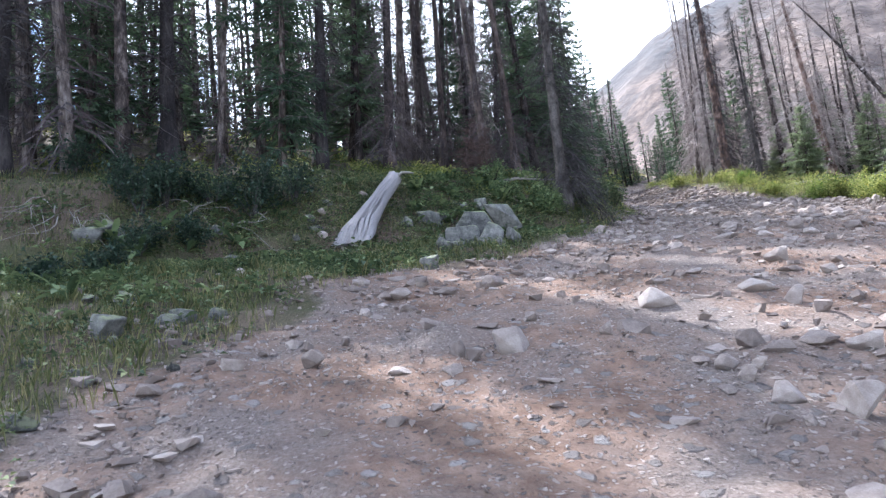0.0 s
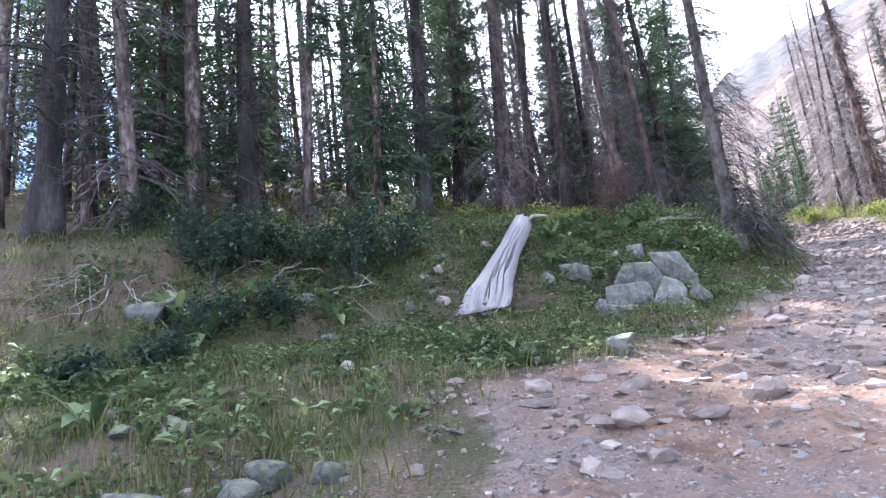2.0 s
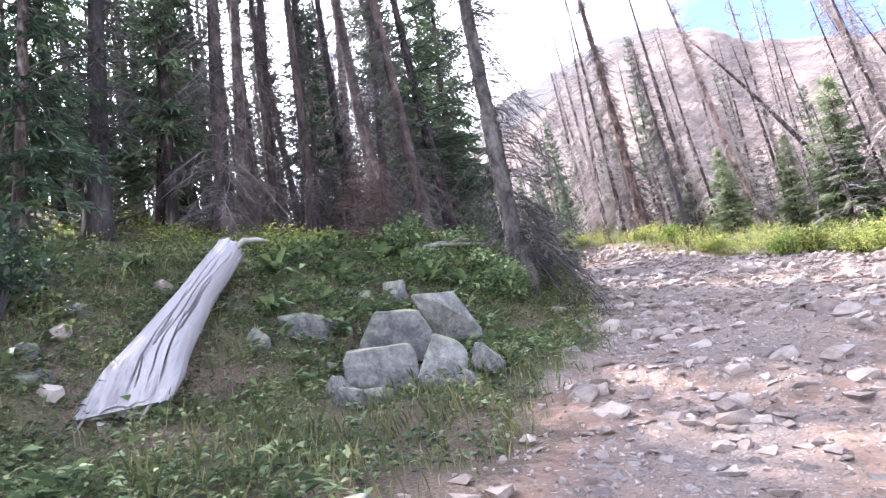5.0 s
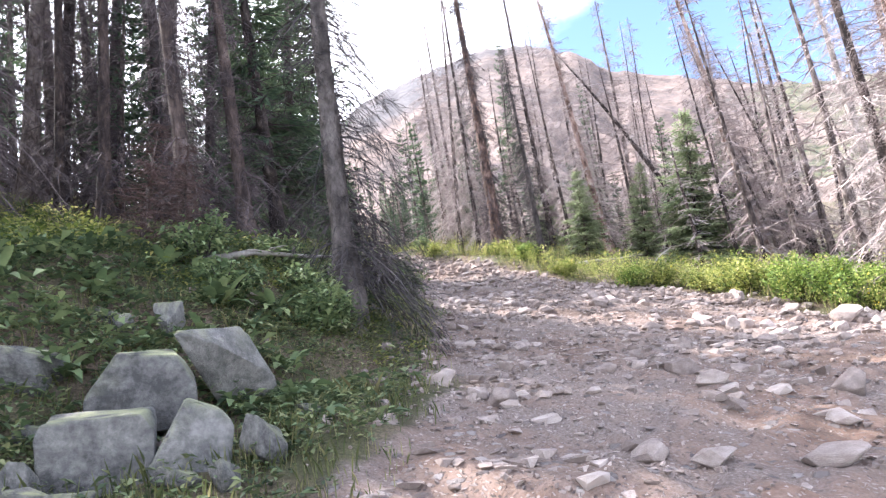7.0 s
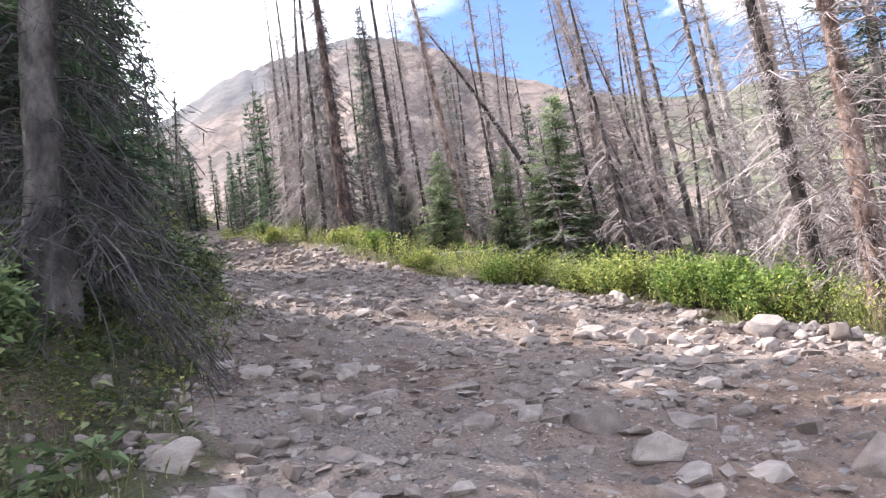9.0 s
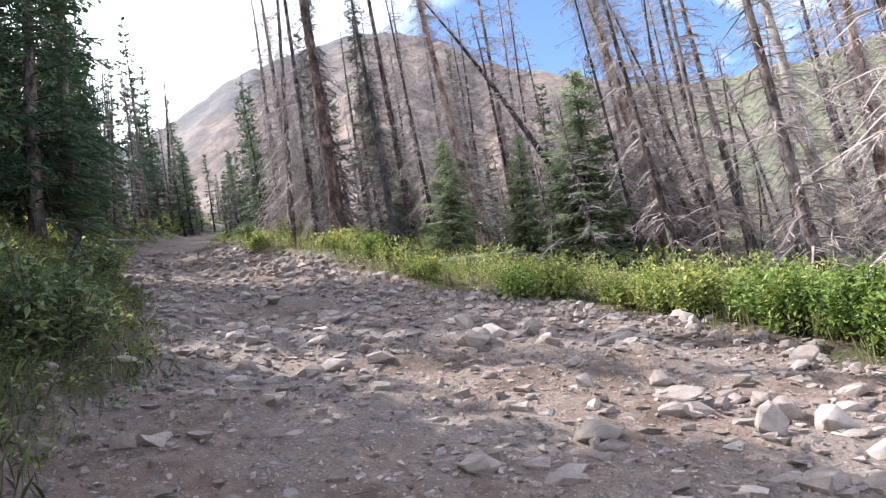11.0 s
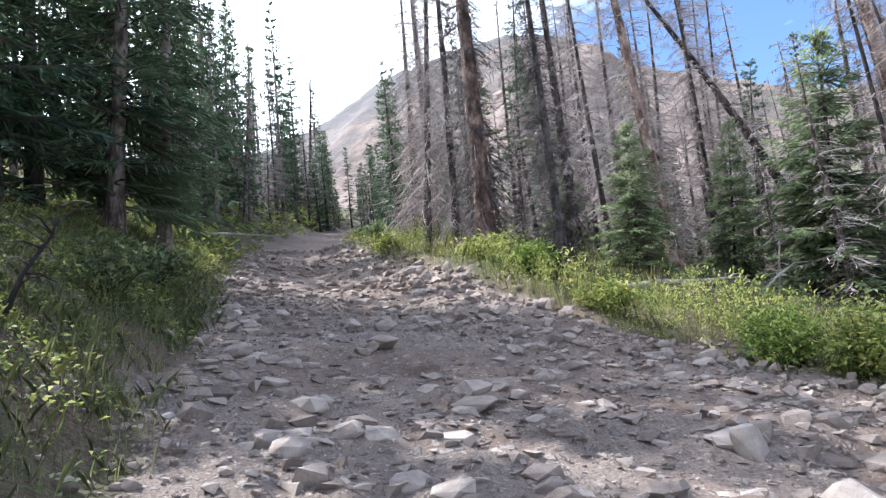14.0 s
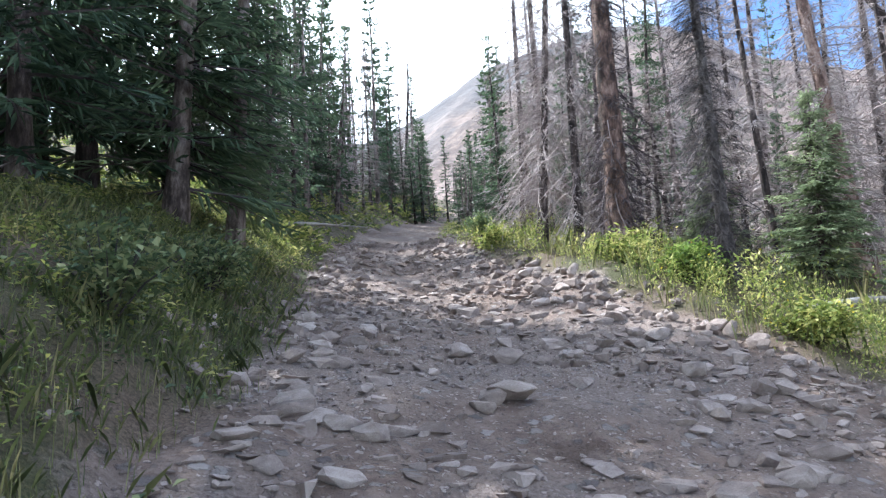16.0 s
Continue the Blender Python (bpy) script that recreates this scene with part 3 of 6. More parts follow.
def spruce_meshes(seed, tall=12.0, radius=0.16, reach=2.0, low=0.08, needle=None, whorls=30, per=7, dead_low=0.0, step=0.1, width=0.03, lite=False, bark=None):
    """A living spruce: whorls of drooping boughs, each a flat fan of narrow needled twigs."""
    rng = random.Random(seed)
    tm, path = trunk_mesh(rng, tall, radius, bark or BARK, sides=6 if lite else 9)
    up = Vector((0, 0, 1))
    b, w = Build(), Build()
    for i in range(whorls):
        t = low + (0.985 - low) * (i + rng.uniform(-0.4, 0.4)) / (whorls - 1)
        t = min(max(t, low), 0.985)
        for j in range(per):
            if rng.random() < 0.15:
                continue
            a = rng.uniform(0, 2 * math.pi)
            out = Vector((math.cos(a), math.sin(a), 0))
            across = Vector((-out.y, out.x, 0))
            ln = reach * ((1 - t) ** 0.72) * rng.uniform(0.5, 1.1) + 0.14
            rise = 0.40 * t - 0.10 + rng.uniform(-0.15, 0.12)
            sag = rng.uniform(0.35, 0.6)
            p = along(path, t)

            def bough(s):
                return p + out * ln * s + Vector((0, 0, ln * (rise * s - sag * s * s * (1.1 - t) + 0.22 * s ** 3)))
            if lite:
                w.blade(p, bough(1.0) - p, 0.012, across, 0.05 * ln)
            else:
                w.tube([bough(0), bough(0.5), bough(1.0)], [0.008 + 0.008 * ln, 0.006 + 0.004 * ln, 0.002], 3, close=False)
            n = max(4, int(ln / step))
            for k in range(n):
                s = 0.10 + 0.9 * (k + rng.random()) / n
                q = bough(min(s, 1.0))
                span = (0.34 * ln * (1.05 - s) + 0.11) * rng.uniform(0.7, 1.3)
                for sgn in (-1, 1):
                    d = (out * rng.uniform(0.5, 1.0) + across * sgn * rng.uniform(0.6, 1.0) + up * rng.uniform(-0.55, 0.12)).normalized() * span
                    nrm = (up + Vector((rng.uniform(-0.8, 0.8), rng.uniform(-0.8, 0.8), 0))).normalized()
                    b.blade(q, d, width * rng.uniform(0.8, 1.4) * (1.1 - 0.5 * t), nrm, 0.015)
                    if not lite and span > 0.16:
                        for u in (0.4, 0.7):
                            c = (d.normalized() + out * 0.7 * rng.uniform(0.4, 1) - across * sgn * rng.uniform(-0.2, 0.3) - up * rng.uniform(0, 0.5)).normalized() * span * rng.uniform(0.35, 0.55)
                            b.blade(q + d * u, c, width * rng.uniform(0.7, 1.1), nrm, 0.01)
                if rng.random() < 0.5:
                    d = (out * 0.4 - up * rng.uniform(0.5, 1.0) + across * rng.uniform(-0.6, 0.6)).normalized() * (0.10 + span * 0.45)
                    b.blade(q, d, width, across if rng.random() < 0.5 else out, 0.01)
            d = (bough(1.0) - bough(0.85)).normalized() * 0.16
            b.blade(bough(0.98), d, width, up, 0.01)
    for k in range(14):
        a = rng.uniform(0, 6.3)
        b.blade(along(path, 0.93 + 0.005 * k), Vector((math.cos(a) * 0.10, math.sin(a) * 0.10, 0.15)), 0.025, Vector((math.sin(a), -math.cos(a), 0.2)), 0.01)
    for k in range(int(dead_low * 40)):
        t = rng.uniform(0.03, max(low, 0.05) + 0.15)
        a = rng.uniform(0, 6.3)
        out = Vector((math.cos(a), math.sin(a), 0))
        p, ln = along(path, t), reach * rng.uniform(0.3, 0.8)
        w.tube([p, p + out * ln * 0.5 - up * ln * 0.1, p + out * ln - up * ln * 0.5], [0.014, 0.009, 0.002], 3, close=False)
        for q in range(7):
            o = p + out * ln * rng.uniform(0.3, 0.95) - up * ln * 0.2
            w.tube([o, o + Vector((rng.uniform(-1, 1), rng.uniform(-1, 1), rng.uniform(-1, 0.1))) * 0.35], [0.006, 0.002], 3, close=False)
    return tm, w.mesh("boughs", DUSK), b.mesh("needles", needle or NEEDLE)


KINDS = {}
def tree_kind(key, name, label, category, tall, meshes, names):
    top = tagged(new(name), label, category)
    for me, nm in zip(meshes, names):
        p = part(nm, me, top)
        if nm != "trunk":
            tagged(p, kind="stuff")
    KINDS[key] = (top, tall)


# near-black copies of bark and twigs, with the shade they stand in coloured in
DARK_BARK = material("shaded_furrowed_bark", [(0.3, (0.012, 0.010, 0.011)), (0.5, (0.036, 0.029, 0.030)), (0.72, (0.095, 0.08, 0.076))], 3.0, 0.95, 1.0, 22, (1, 1, 0.3))
DARK_TWIG = material("shaded_fine_twigs", [(0.25, (0.024, 0.021, 0.023)), (0.55, (0.060, 0.051, 0.052)), (0.8, (0.125, 0.107, 0.105))], 0.8, 0.9, 0.0, 9, per_piece=0.3)
DEAD = ("trunk", "bare_crown")
LIVE = ("trunk", "limbwork", "foliage")
RUST = material("rusty_twigs", [(0.25, (0.065, 0.042, 0.040)), (0.55, (0.125, 0.078, 0.070)), (0.8, (0.21, 0.14, 0.122))], 0.8, 0.9, 0.0, 9, per_piece=0.3)
tree_kind("snag_a", "dead_spruce", "dead grey-brown spruce with bare drooping twigs", "dead tree", 15, snag_meshes(11, 15, 0.15, reach=1.8, count=230, fuzz=14, furrow=True, thick=0.85, tufts=110), DEAD)
tree_kind("snag_b", "dead_spruce", "dead brown spruce, dense with fine bare twigs", "dead tree", 15, snag_meshes(12, 15, 0.15, count=260, reach=1.8, fuzz=15, low=0.05, droop=0.7, furrow=True, thick=0.85, tufts=110), DEAD)
tree_kind("snag_c", "dead_spruce", "thin dead spruce pole with short bare twigs", "dead tree", 13, snag_meshes(13, 13, 0.085, count=220, reach=1.25, fuzz=14, furrow=True, thick=0.85, tufts=90), DEAD)
tree_kind("snag_red", "dead_spruce", "dead spruce with peeling red-brown bark", "dead tree", 16, snag_meshes(14, 16, 0.18, bark=RED_BARK, count=300, reach=1.8, low=0.06, fuzz=15, furrow=True, thick=0.85, tufts=190), DEAD)
tree_kind("snag_pale", "dead_spruce", "bleached dead spruce with long pale drooping branches", "dead tree", 14, snag_meshes(15, 14, 0.15, bark=PALE_BARK, twig=PALE_TWIG, count=210, reach=2.6, droop=0.9, low=0.05, fuzz=24, thick=0.52, furrow=True, tufts=140), DEAD)
tree_kind("snag_bow", "dead_spruce", "bowed dead spruce leaning across its neighbours", "dead tree", 14, snag_meshes(16, 14, 0.18, count=190, reach=1.4, bow=-0.16, low=0.12, fuzz=14, furrow=True, thick=0.85, tufts=130), DEAD)
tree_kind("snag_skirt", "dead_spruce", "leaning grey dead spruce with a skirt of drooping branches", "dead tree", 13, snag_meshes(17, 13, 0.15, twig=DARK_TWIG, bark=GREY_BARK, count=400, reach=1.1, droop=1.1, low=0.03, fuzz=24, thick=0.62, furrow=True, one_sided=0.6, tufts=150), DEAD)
tree_kind("snag_rust", "dead_spruce", "small dead spruce with rust-red fine twigs", "dead tree", 7, snag_meshes(18, 7, 0.08, twig=RUST, count=230, reach=1.5, low=0.04, fuzz=12), DEAD)
tree_kind("snag_dusk", "dead_spruce", "dead spruce, its reddish bark and dense twigs darkened for shade", "dead tree", 15, snag_meshes(61, 15, 0.15, bark=DUSK_BARK, twig=DUSK, count=270, reach=1.25, fuzz=17, low=0.02, droop=0.75, thick=0.62, furrow=True, tufts=200), DEAD)
tree_kind("snag_stout", "dead_spruce", "stout dead spruce, its trunk bristling with short twigs", "dead tree", 17, snag_meshes(63, 17, 0.25, bark=RED_BARK, twig=DUSK, count=420, reach=1.05, fuzz=15, low=0.03, droop=1.1, furrow=True, tufts=200), DEAD)
tree_kind("snag_dim", "dead_spruce", "dead spruce deep in the forest, its dense twigs darkened for shade", "dead tree", 14, snag_meshes(62, 14, 0.15, twig=DUSK, count=120, reach=1.6, fuzz=10, low=0.03, droop=0.8, lite=True, thick=1.5), DEAD)
tree_kind("snag_far", "dead_spruce", "dead grey spruce standing in the forest", "dead tree", 14, snag_meshes(31, 14, 0.13, count=140, reach=1.6, fuzz=12, low=0.04, lite=True, thick=1.2), DEAD)
tree_kind("snag_far2", "dead_spruce", "dead brown spruce thick with bare twigs in the forest", "dead tree", 14, snag_meshes(32, 14, 0.15, count=125, reach=1.8, fuzz=12, low=0.03, droop=0.75, lite=True, thick=1.6), DEAD)
tree_kind("snag_far3", "dead_spruce", "slender dead spruce standing in the forest", "dead tree", 14, snag_meshes(33, 14, 0.10, count=100, reach=1.1, fuzz=9, low=0.12, lite=True, thick=1.3), DEAD)
tree_kind("spruce_a", "spruce", "dark green living spruce with drooping boughs", "conifer", 13, spruce_meshes(21, 13, 0.15, 2.2, 0.05, whorls=38, per=7, step=0.16), LIVE)
tree_kind("spruce_b", "spruce", "tall narrow dark spruce with ragged boughs", "conifer", 15, spruce_meshes(22, 15, 0.16, 1.7, 0.12, whorls=42, per=6, step=0.15, dead_low=1), LIVE)
tree_kind("spruce_c", "spruce", "young bright green spruce beside the road", "conifer", 6, spruce_meshes(23, 6, 0.075, 1.45, 0.05, needle=YOUNG, whorls=30, per=9, dead_low=0.3, step=0.1, width=0.024), LIVE)
tree_kind("spruce_d", "spruce", "sparse half-bare spruce with dead lower limbs", "conifer", 14, spruce_meshes(24, 14, 0.14, 1.6, 0.3, whorls=28, per=5, dead_low=2.5, step=0.14), LIVE)
# bare trunk with a dense crown above the view, made to shade the road
tree_kind("spruce_shade", "spruce", "tall dark spruce added for shade, bare below an unseen dense crown", "conifer", 19, spruce_meshes(43, 19, 0.19, 2.1, 0.42, whorls=34, per=7, step=0.24, width=0.06, lite=True, dead_low=0.6), LIVE)
tree_kind("spruce_far", "spruce", "dark green spruce standing in the forest", "conifer", 13, spruce_meshes(41, 13, 0.14, 1.9, 0.08, whorls=30, per=6, step=0.26, width=0.056, lite=True), LIVE)
tree_kind("spruce_far2", "spruce", "narrow ragged green spruce in the forest", "conifer", 14, spruce_meshes(42, 14, 0.14, 1.35, 0.18, whorls=34, per=5, step=0.22, width=0.045, lite=True, dead_low=0.3), LIVE)
tree_kind("snag_dark", "dead_spruce", "stout dead spruce, its furrowed bark darkened for shade", "dead tree", 16, snag_meshes(19, 16, 0.21, bark=DARK_BARK, twig=DARK_TWIG, count=200, reach=1.8, low=0.12, fuzz=11, furrow=True, tufts=150), DEAD)
tree_kind("snag_droop", "dead_spruce", "dead spruce with long grey branches drooping to the ground", "dead tree", 15, snag_meshes(20, 15, 0.14, count=250, reach=1.9, low=0.09, droop=0.85, fuzz=15, furrow=True, thick=0.85, tufts=110), DEAD)
tree_kind("snag_tiny", "dead_spruce", "dead grey spruce far off in the forest", "dead tree", 13, snag_meshes(51, 13, 0.13, count=60, reach=1.5, fuzz=6, low=0.05, lite=True, thick=1.8), DEAD)
tree_kind("snag_tiny2", "dead_spruce", "dead brown spruce far off in the forest", "dead tree", 13, snag_meshes(52, 13, 0.12, count=85, reach=1.2, fuzz=7, low=0.1, lite=True, thick=2.0), DEAD)
tree_kind("spruce_tiny", "spruce", "dark green spruce far off in the forest", "conifer", 12, spruce_meshes(53, 12, 0.13, 1.6, 0.06, whorls=26, per=5, step=0.38, width=0.07, lite=True), LIVE)
tree_kind("spruce_tiny2", "spruce", "narrow dark spruce far off in the forest", "conifer", 12, spruce_meshes(54, 12, 0.12, 1.2, 0.1, whorls=28, per=5, step=0.33, width=0.055, lite=True), LIVE)


def plant_tree(kind, x, y, tall, lean_x=0.0, lean_y=0.0, girth=1.0, spread=1.0, turn=None, label="", group="", sink=0.0):
    """Sets a copy of a tree on the ground. lean: metres that the top stands off to the side for each metre of height."""
    first, made_tall = KINDS[kind]
    rng = random.Random(int(x * 131 + y * 977))
    up = Vector((lean_x, lean_y, 1)).normalized()
    q = Vector((0, 0, 1)).rotation_difference(up).to_matrix().to_4x4()
    s = tall / made_tall
    z = float(height(x, y)) - sink
    a = turn if turn is not None else rng.uniform(0, 360)
    m = Matrix.Translation((x, y, z)) @ q @ pose(0, 0, 0, 0, 0, a) @ Matrix.Diagonal((s ** 0.5 * girth * spread, s ** 0.5 * girth * spread, s, 1))
    if not first.get("placed"):
        first["placed"] = True
        first.matrix_basis = m
        ob = first
    else:
        ob = copy_thing(first, Matrix.Identity(4))
        ob.matrix_basis = m
    if label:
        tagged(ob, label)
    if group:
        tagged(ob, group=group)
    return ob


plant_tree("snag_stout", 15.30, 35.60, 17.0, -0.011, 0.006, 1.00, 1.00)
plant_tree("snag_b", 15.50, 37.80, 16.0, 0.005, -0.003, 0.75, 1.00)
plant_tree("snag_droop", 14.90, 38.60, 15.0, 0.066, -0.027, 0.80, 1.00)
plant_tree("snag_droop", 17.70, 45.80, 14.0, -0.016, 0.006, 1.00, 1.00)
plant_tree("snag_c", 24.06, 29.10, 12.0, -0.090, 0.140, 1.00, 1.00)
plant_tree("snag_red", 14.36, 17.56, 14.0, 0.019, -0.040, 1.10, 1.00)
plant_tree("spruce_d", 16.75, 18.35, 13.0, 0.052, -0.116, 1.00, 1.00)
plant_tree("snag_a", 16.28, 19.32, 14.0, -0.009, 0.017, 1.00, 1.00)
plant_tree("spruce_c", 22.52, 31.68, 6.6, 0.051, -0.036, 1.00, 1.45)
plant_tree("snag_red", 24.86, 30.50, 16.0, -0.082, 0.057, 1.35, 0.90)
plant_tree("snag_a", 28.23, 30.94, 15.0, -0.004, 0.003, 1.00, 1.00)
plant_tree("snag_c", 27.48, 30.27, 12.0, -0.168, 0.118, 1.20, 1.00)
plant_tree("snag_c", 25.60, 29.48, 7.0, -0.224, 0.156, 1.30, 1.00)
plant_tree("snag_pale", 23.90, 24.60, 14.0, -0.036, 0.025, 1.20, 1.00)
plant_tree("snag_pale", 26.94, 27.40, 9.0, 0.083, -0.058, 0.80, 1.00)
plant_tree("snag_red", 22.55, 22.72, 14.0, 0.040, -0.028, 1.00, 1.00)
plant_tree("snag_far3", 26.42, 28.29, 3.2, 0.125, -0.088, 1.30, 1.00)
plant_tree("snag_bow", 24.91, 33.48, 13.0, -0.219, 0.153, 1.00, 1.00, turn=-40)
plant_tree("snag_a", 24.75, 37.65, 15.0, 0.002, -0.001, 1.00, 1.00)
plant_tree("snag_c", 28.76, 40.68, 15.0, 0.031, -0.022, 1.00, 1.00)
plant_tree("snag_c", 29.13, 41.68, 15.0, 0.026, -0.018, 1.00, 1.00)
plant_tree("snag_red", 20.00, 34.28, 15.0, -0.091, 0.026, 1.25, 0.80)
plant_tree("spruce_c", 18.38, 33.78, 3.7, 0.055, -0.016, 1.00, 1.00)
plant_tree("spruce_far", 21.52, 36.26, 3.2, 0.062, -0.018, 1.00, 0.90)
plant_tree("spruce_far2", 21.30, 37.81, 4.2, 0.027, -0.008, 1.00, 0.90)
plant_tree("spruce_c", 21.54, 33.89, 4.2, 0.089, -0.062, 1.00, 0.80)
plant_tree("spruce_far", 25.70, 36.83, 7.5, 0.086, -0.060, 1.00, 0.90)
plant_tree("snag_b", 28.87, 34.99, 13.0, 0.015, -0.011, 1.00, 1.00)
plant_tree("snag_far2", 32.14, 32.26, 9.0, 0.067, -0.047, 1.00, 1.00)
plant_tree("snag_far2", 32.21, 30.21, 9.0, 0.140, -0.098, 1.00, 1.00)
plant_tree("spruce_c", 19.17, 37.94, 3.2, 0.071, -0.050, 1.00, 1.00)
plant_tree("snag_skirt", 15.83, 33.13, 9.5, -0.021, 0.010, 1.00, 1.00)
plant_tree("snag_a", 19.22, 37.39, 16.0, -0.022, 0.011, 1.00, 1.00)
plant_tree("spruce_d", 19.77, 41.64, 12.0, 0.063, -0.030, 1.00, 0.70)
plant_tree("snag_droop", 16.25, 40.97, 15.0, -0.024, 0.011, 0.90, 1.00)
plant_tree("snag_c", 20.86, 38.68, 13.0, -0.005, 0.002, 1.00, 1.00)
plant_tree("snag_b", 24.02, 41.30, 13.0, 0.013, -0.006, 1.00, 1.00)
plant_tree("snag_dark", -3.28, 20.39, 16.0, 0.048, -0.003, 0.90, 1.00)
plant_tree("snag_dusk", -1.27, 21.06, 17.0, 0.054, -0.004, 1.00, 1.00)
plant_tree("snag_dusk", 1.73, 20.93, 16.0, -0.044, 0.003, 0.85, 1.00)
plant_tree("snag_dusk", 2.72, 21.76, 15.0, -0.046, 0.003, 0.85, 1.00)
plant_tree("spruce_b", 3.45, 22.62, 12.0, -0.055, 0.004, 1.00, 1.00)
plant_tree("spruce_b", -2.24, 21.51, 15.0, 0.034, -0.002, 0.90, 0.80)
plant_tree("spruce_a", -4.29, 19.69, 14.0, 0.048, -0.003, 0.90, 0.80)
plant_tree("snag_dusk", 0.45, 22.99, 15.0, 0.030, -0.002, 0.80, 1.00)
plant_tree("snag_dusk", -0.33, 23.96, 12.0, 0.022, -0.001, 0.80, 1.00)
plant_tree("snag_dusk", 1.50, 24.83, 15.0, 0.007, -0.000, 0.80, 1.00)
plant_tree("snag_skirt", 3.60, 19.10, 14.0, 0.008, -0.003, 1.08, 1.00, turn=-10)
plant_tree("spruce_a", 6.80, 35.90, 15.0, 0.021, 0.001, 1.00, 1.15)
plant_tree("spruce_a", 5.32, 36.18, 15.0, -0.052, -0.007, 1.00, 1.00)
plant_tree("spruce_a", 5.01, 33.60, 15.0, -0.064, -0.012, 1.00, 1.00)
plant_tree("spruce_b", 7.79, 37.02, 15.0, 0.018, -0.000, 1.00, 1.00)
plant_tree("snag_c", 15.74, 66.07, 12.2, -0.028, 0.005, 1.20, 1.00)
plant_tree("snag_c", 12.65, 60.49, 8.1, -0.043, 0.006, 1.00, 1.00)
plant_tree("spruce_b", 17.82, 69.74, 9.9, -0.025, 0.005, 1.00, 1.00)
plant_tree("snag_c", 13.72, 62.36, 8.0, -0.030, 0.005, 1.00, 1.00)
plant_tree("snag_c", 19.17, 71.49, 10.7, -0.032, 0.007, 1.00, 1.00)
plant_tree("spruce_b", 21.89, 77.00, 6.5, 0.012, -0.003, 1.00, 1.00)
plant_tree("spruce_b", 11.17, 56.63, 8.2, 0.003, -0.000, 1.00, 1.00)
plant_tree("spruce_b", 31.83, 99.11, 5.9, -0.009, 0.003, 1.00, 0.80)
plant_tree("spruce_b", 34.49, 102.46, 7.6, 0.013, -0.004, 1.00, 0.80)
plant_tree("snag_c", 29.85, 82.90, 10.4, -0.035, 0.013, 1.00, 1.00)
plant_tree("snag_a", 24.23, 62.58, 9.7, -0.113, 0.045, 1.00, 1.00)
plant_tree("snag_b", 22.06, 53.72, 15.0, -0.031, 0.014, 1.00, 1.00)
plant_tree("spruce_c", 25.15, 67.58, 3.6, 0.000, -0.000, 1.00, 1.00)
plant_tree("snag_dark", -9.83, 15.31, 18.0, 0.012, 0.008, 1.20, 1.00)
plant_tree("snag_dark", -7.26, 18.91, 17.0, 0.007, 0.003, 1.10, 1.00)
plant_tree("spruce_d", -5.83, 18.87, 15.0, 0.058, 0.017, 0.80, 1.00)
plant_tree("spruce_a", -8.87, 17.64, 12.0, 0.035, 0.018, 1.00, 0.90)
plant_tree("spruce_a", -2.53, 22.22, 13.0, 0.075, 0.006, 1.00, 0.80)
plant_tree("snag_dusk", -0.40, 24.98, 15.0, 0.066, -0.002, 1.00, 1.00)
plant_tree("snag_dusk", 0.43, 25.34, 14.0, 0.079, -0.005, 1.00, 1.00)
plant_tree("snag_a", 1.59, 25.95, 15.0, 0.084, -0.009, 1.00, 1.00)
plant_tree("snag_dusk", 2.44, 25.43, 15.0, 0.080, -0.012, 0.80, 1.00)
plant_tree("spruce_a", 4.04, 24.42, 11.0, 0.075, -0.017, 1.00, 0.80)
plant_tree("snag_rust", 0.95, 19.60, 1.9, 0.164, -0.024, 1.00, 1.00)
plant_tree("snag_rust", 1.50, 19.90, 1.6, 0.107, -0.020, 1.00, 1.00)


def forest(count, box, kinds, edge, gap, tall, seed, group):
    """Strews trees over a box of the plan, keeping off the road and off each other."""
    rng = random.Random(seed)
    left = 0
    for _ in range(count * 14):
        if left >= count:
            break
        x, y = rng.uniform(box[0], box[1]), rng.uniform(box[2], box[3])
        if not edge(x, y) or any((x - a) ** 2 + (y - b) ** 2 < gap * gap for a, b in STOOD):
            continue
        STOOD.append((x, y))
        kind = rng.choice(kinds)
        plant_tree(kind, x, y, rng.uniform(*tall), rng.gauss(-0.02, 0.035), rng.gauss(0, 0.035), rng.uniform(0.65, 1.0), rng.uniform(1.0, 1.3), group=group)
        left += 1


STOOD = [(o.matrix_basis.translation.x, o.matrix_basis.translation.y) for o in scene.objects if o.parent is None and o.name.startswith(("dead_spruce", "spruce"))]


def left_wood(x, y):
    return float(side(FOOT, x, y)) > (3.2 if y > 24 else 5.0) and float(side(ROAD_L, x, y)) > 2.5 and not clearing(x, y)


def clearing(x, y):
    """The sunny gap in the trees beside the road."""
    return 37.5 < y < 45.5 and float(side(ROAD_L, x, y)) < 6


def right_wood(x, y):
    return float(side(ROAD_R, x, y)) < (-2.6 if y > 33 else -7.0)


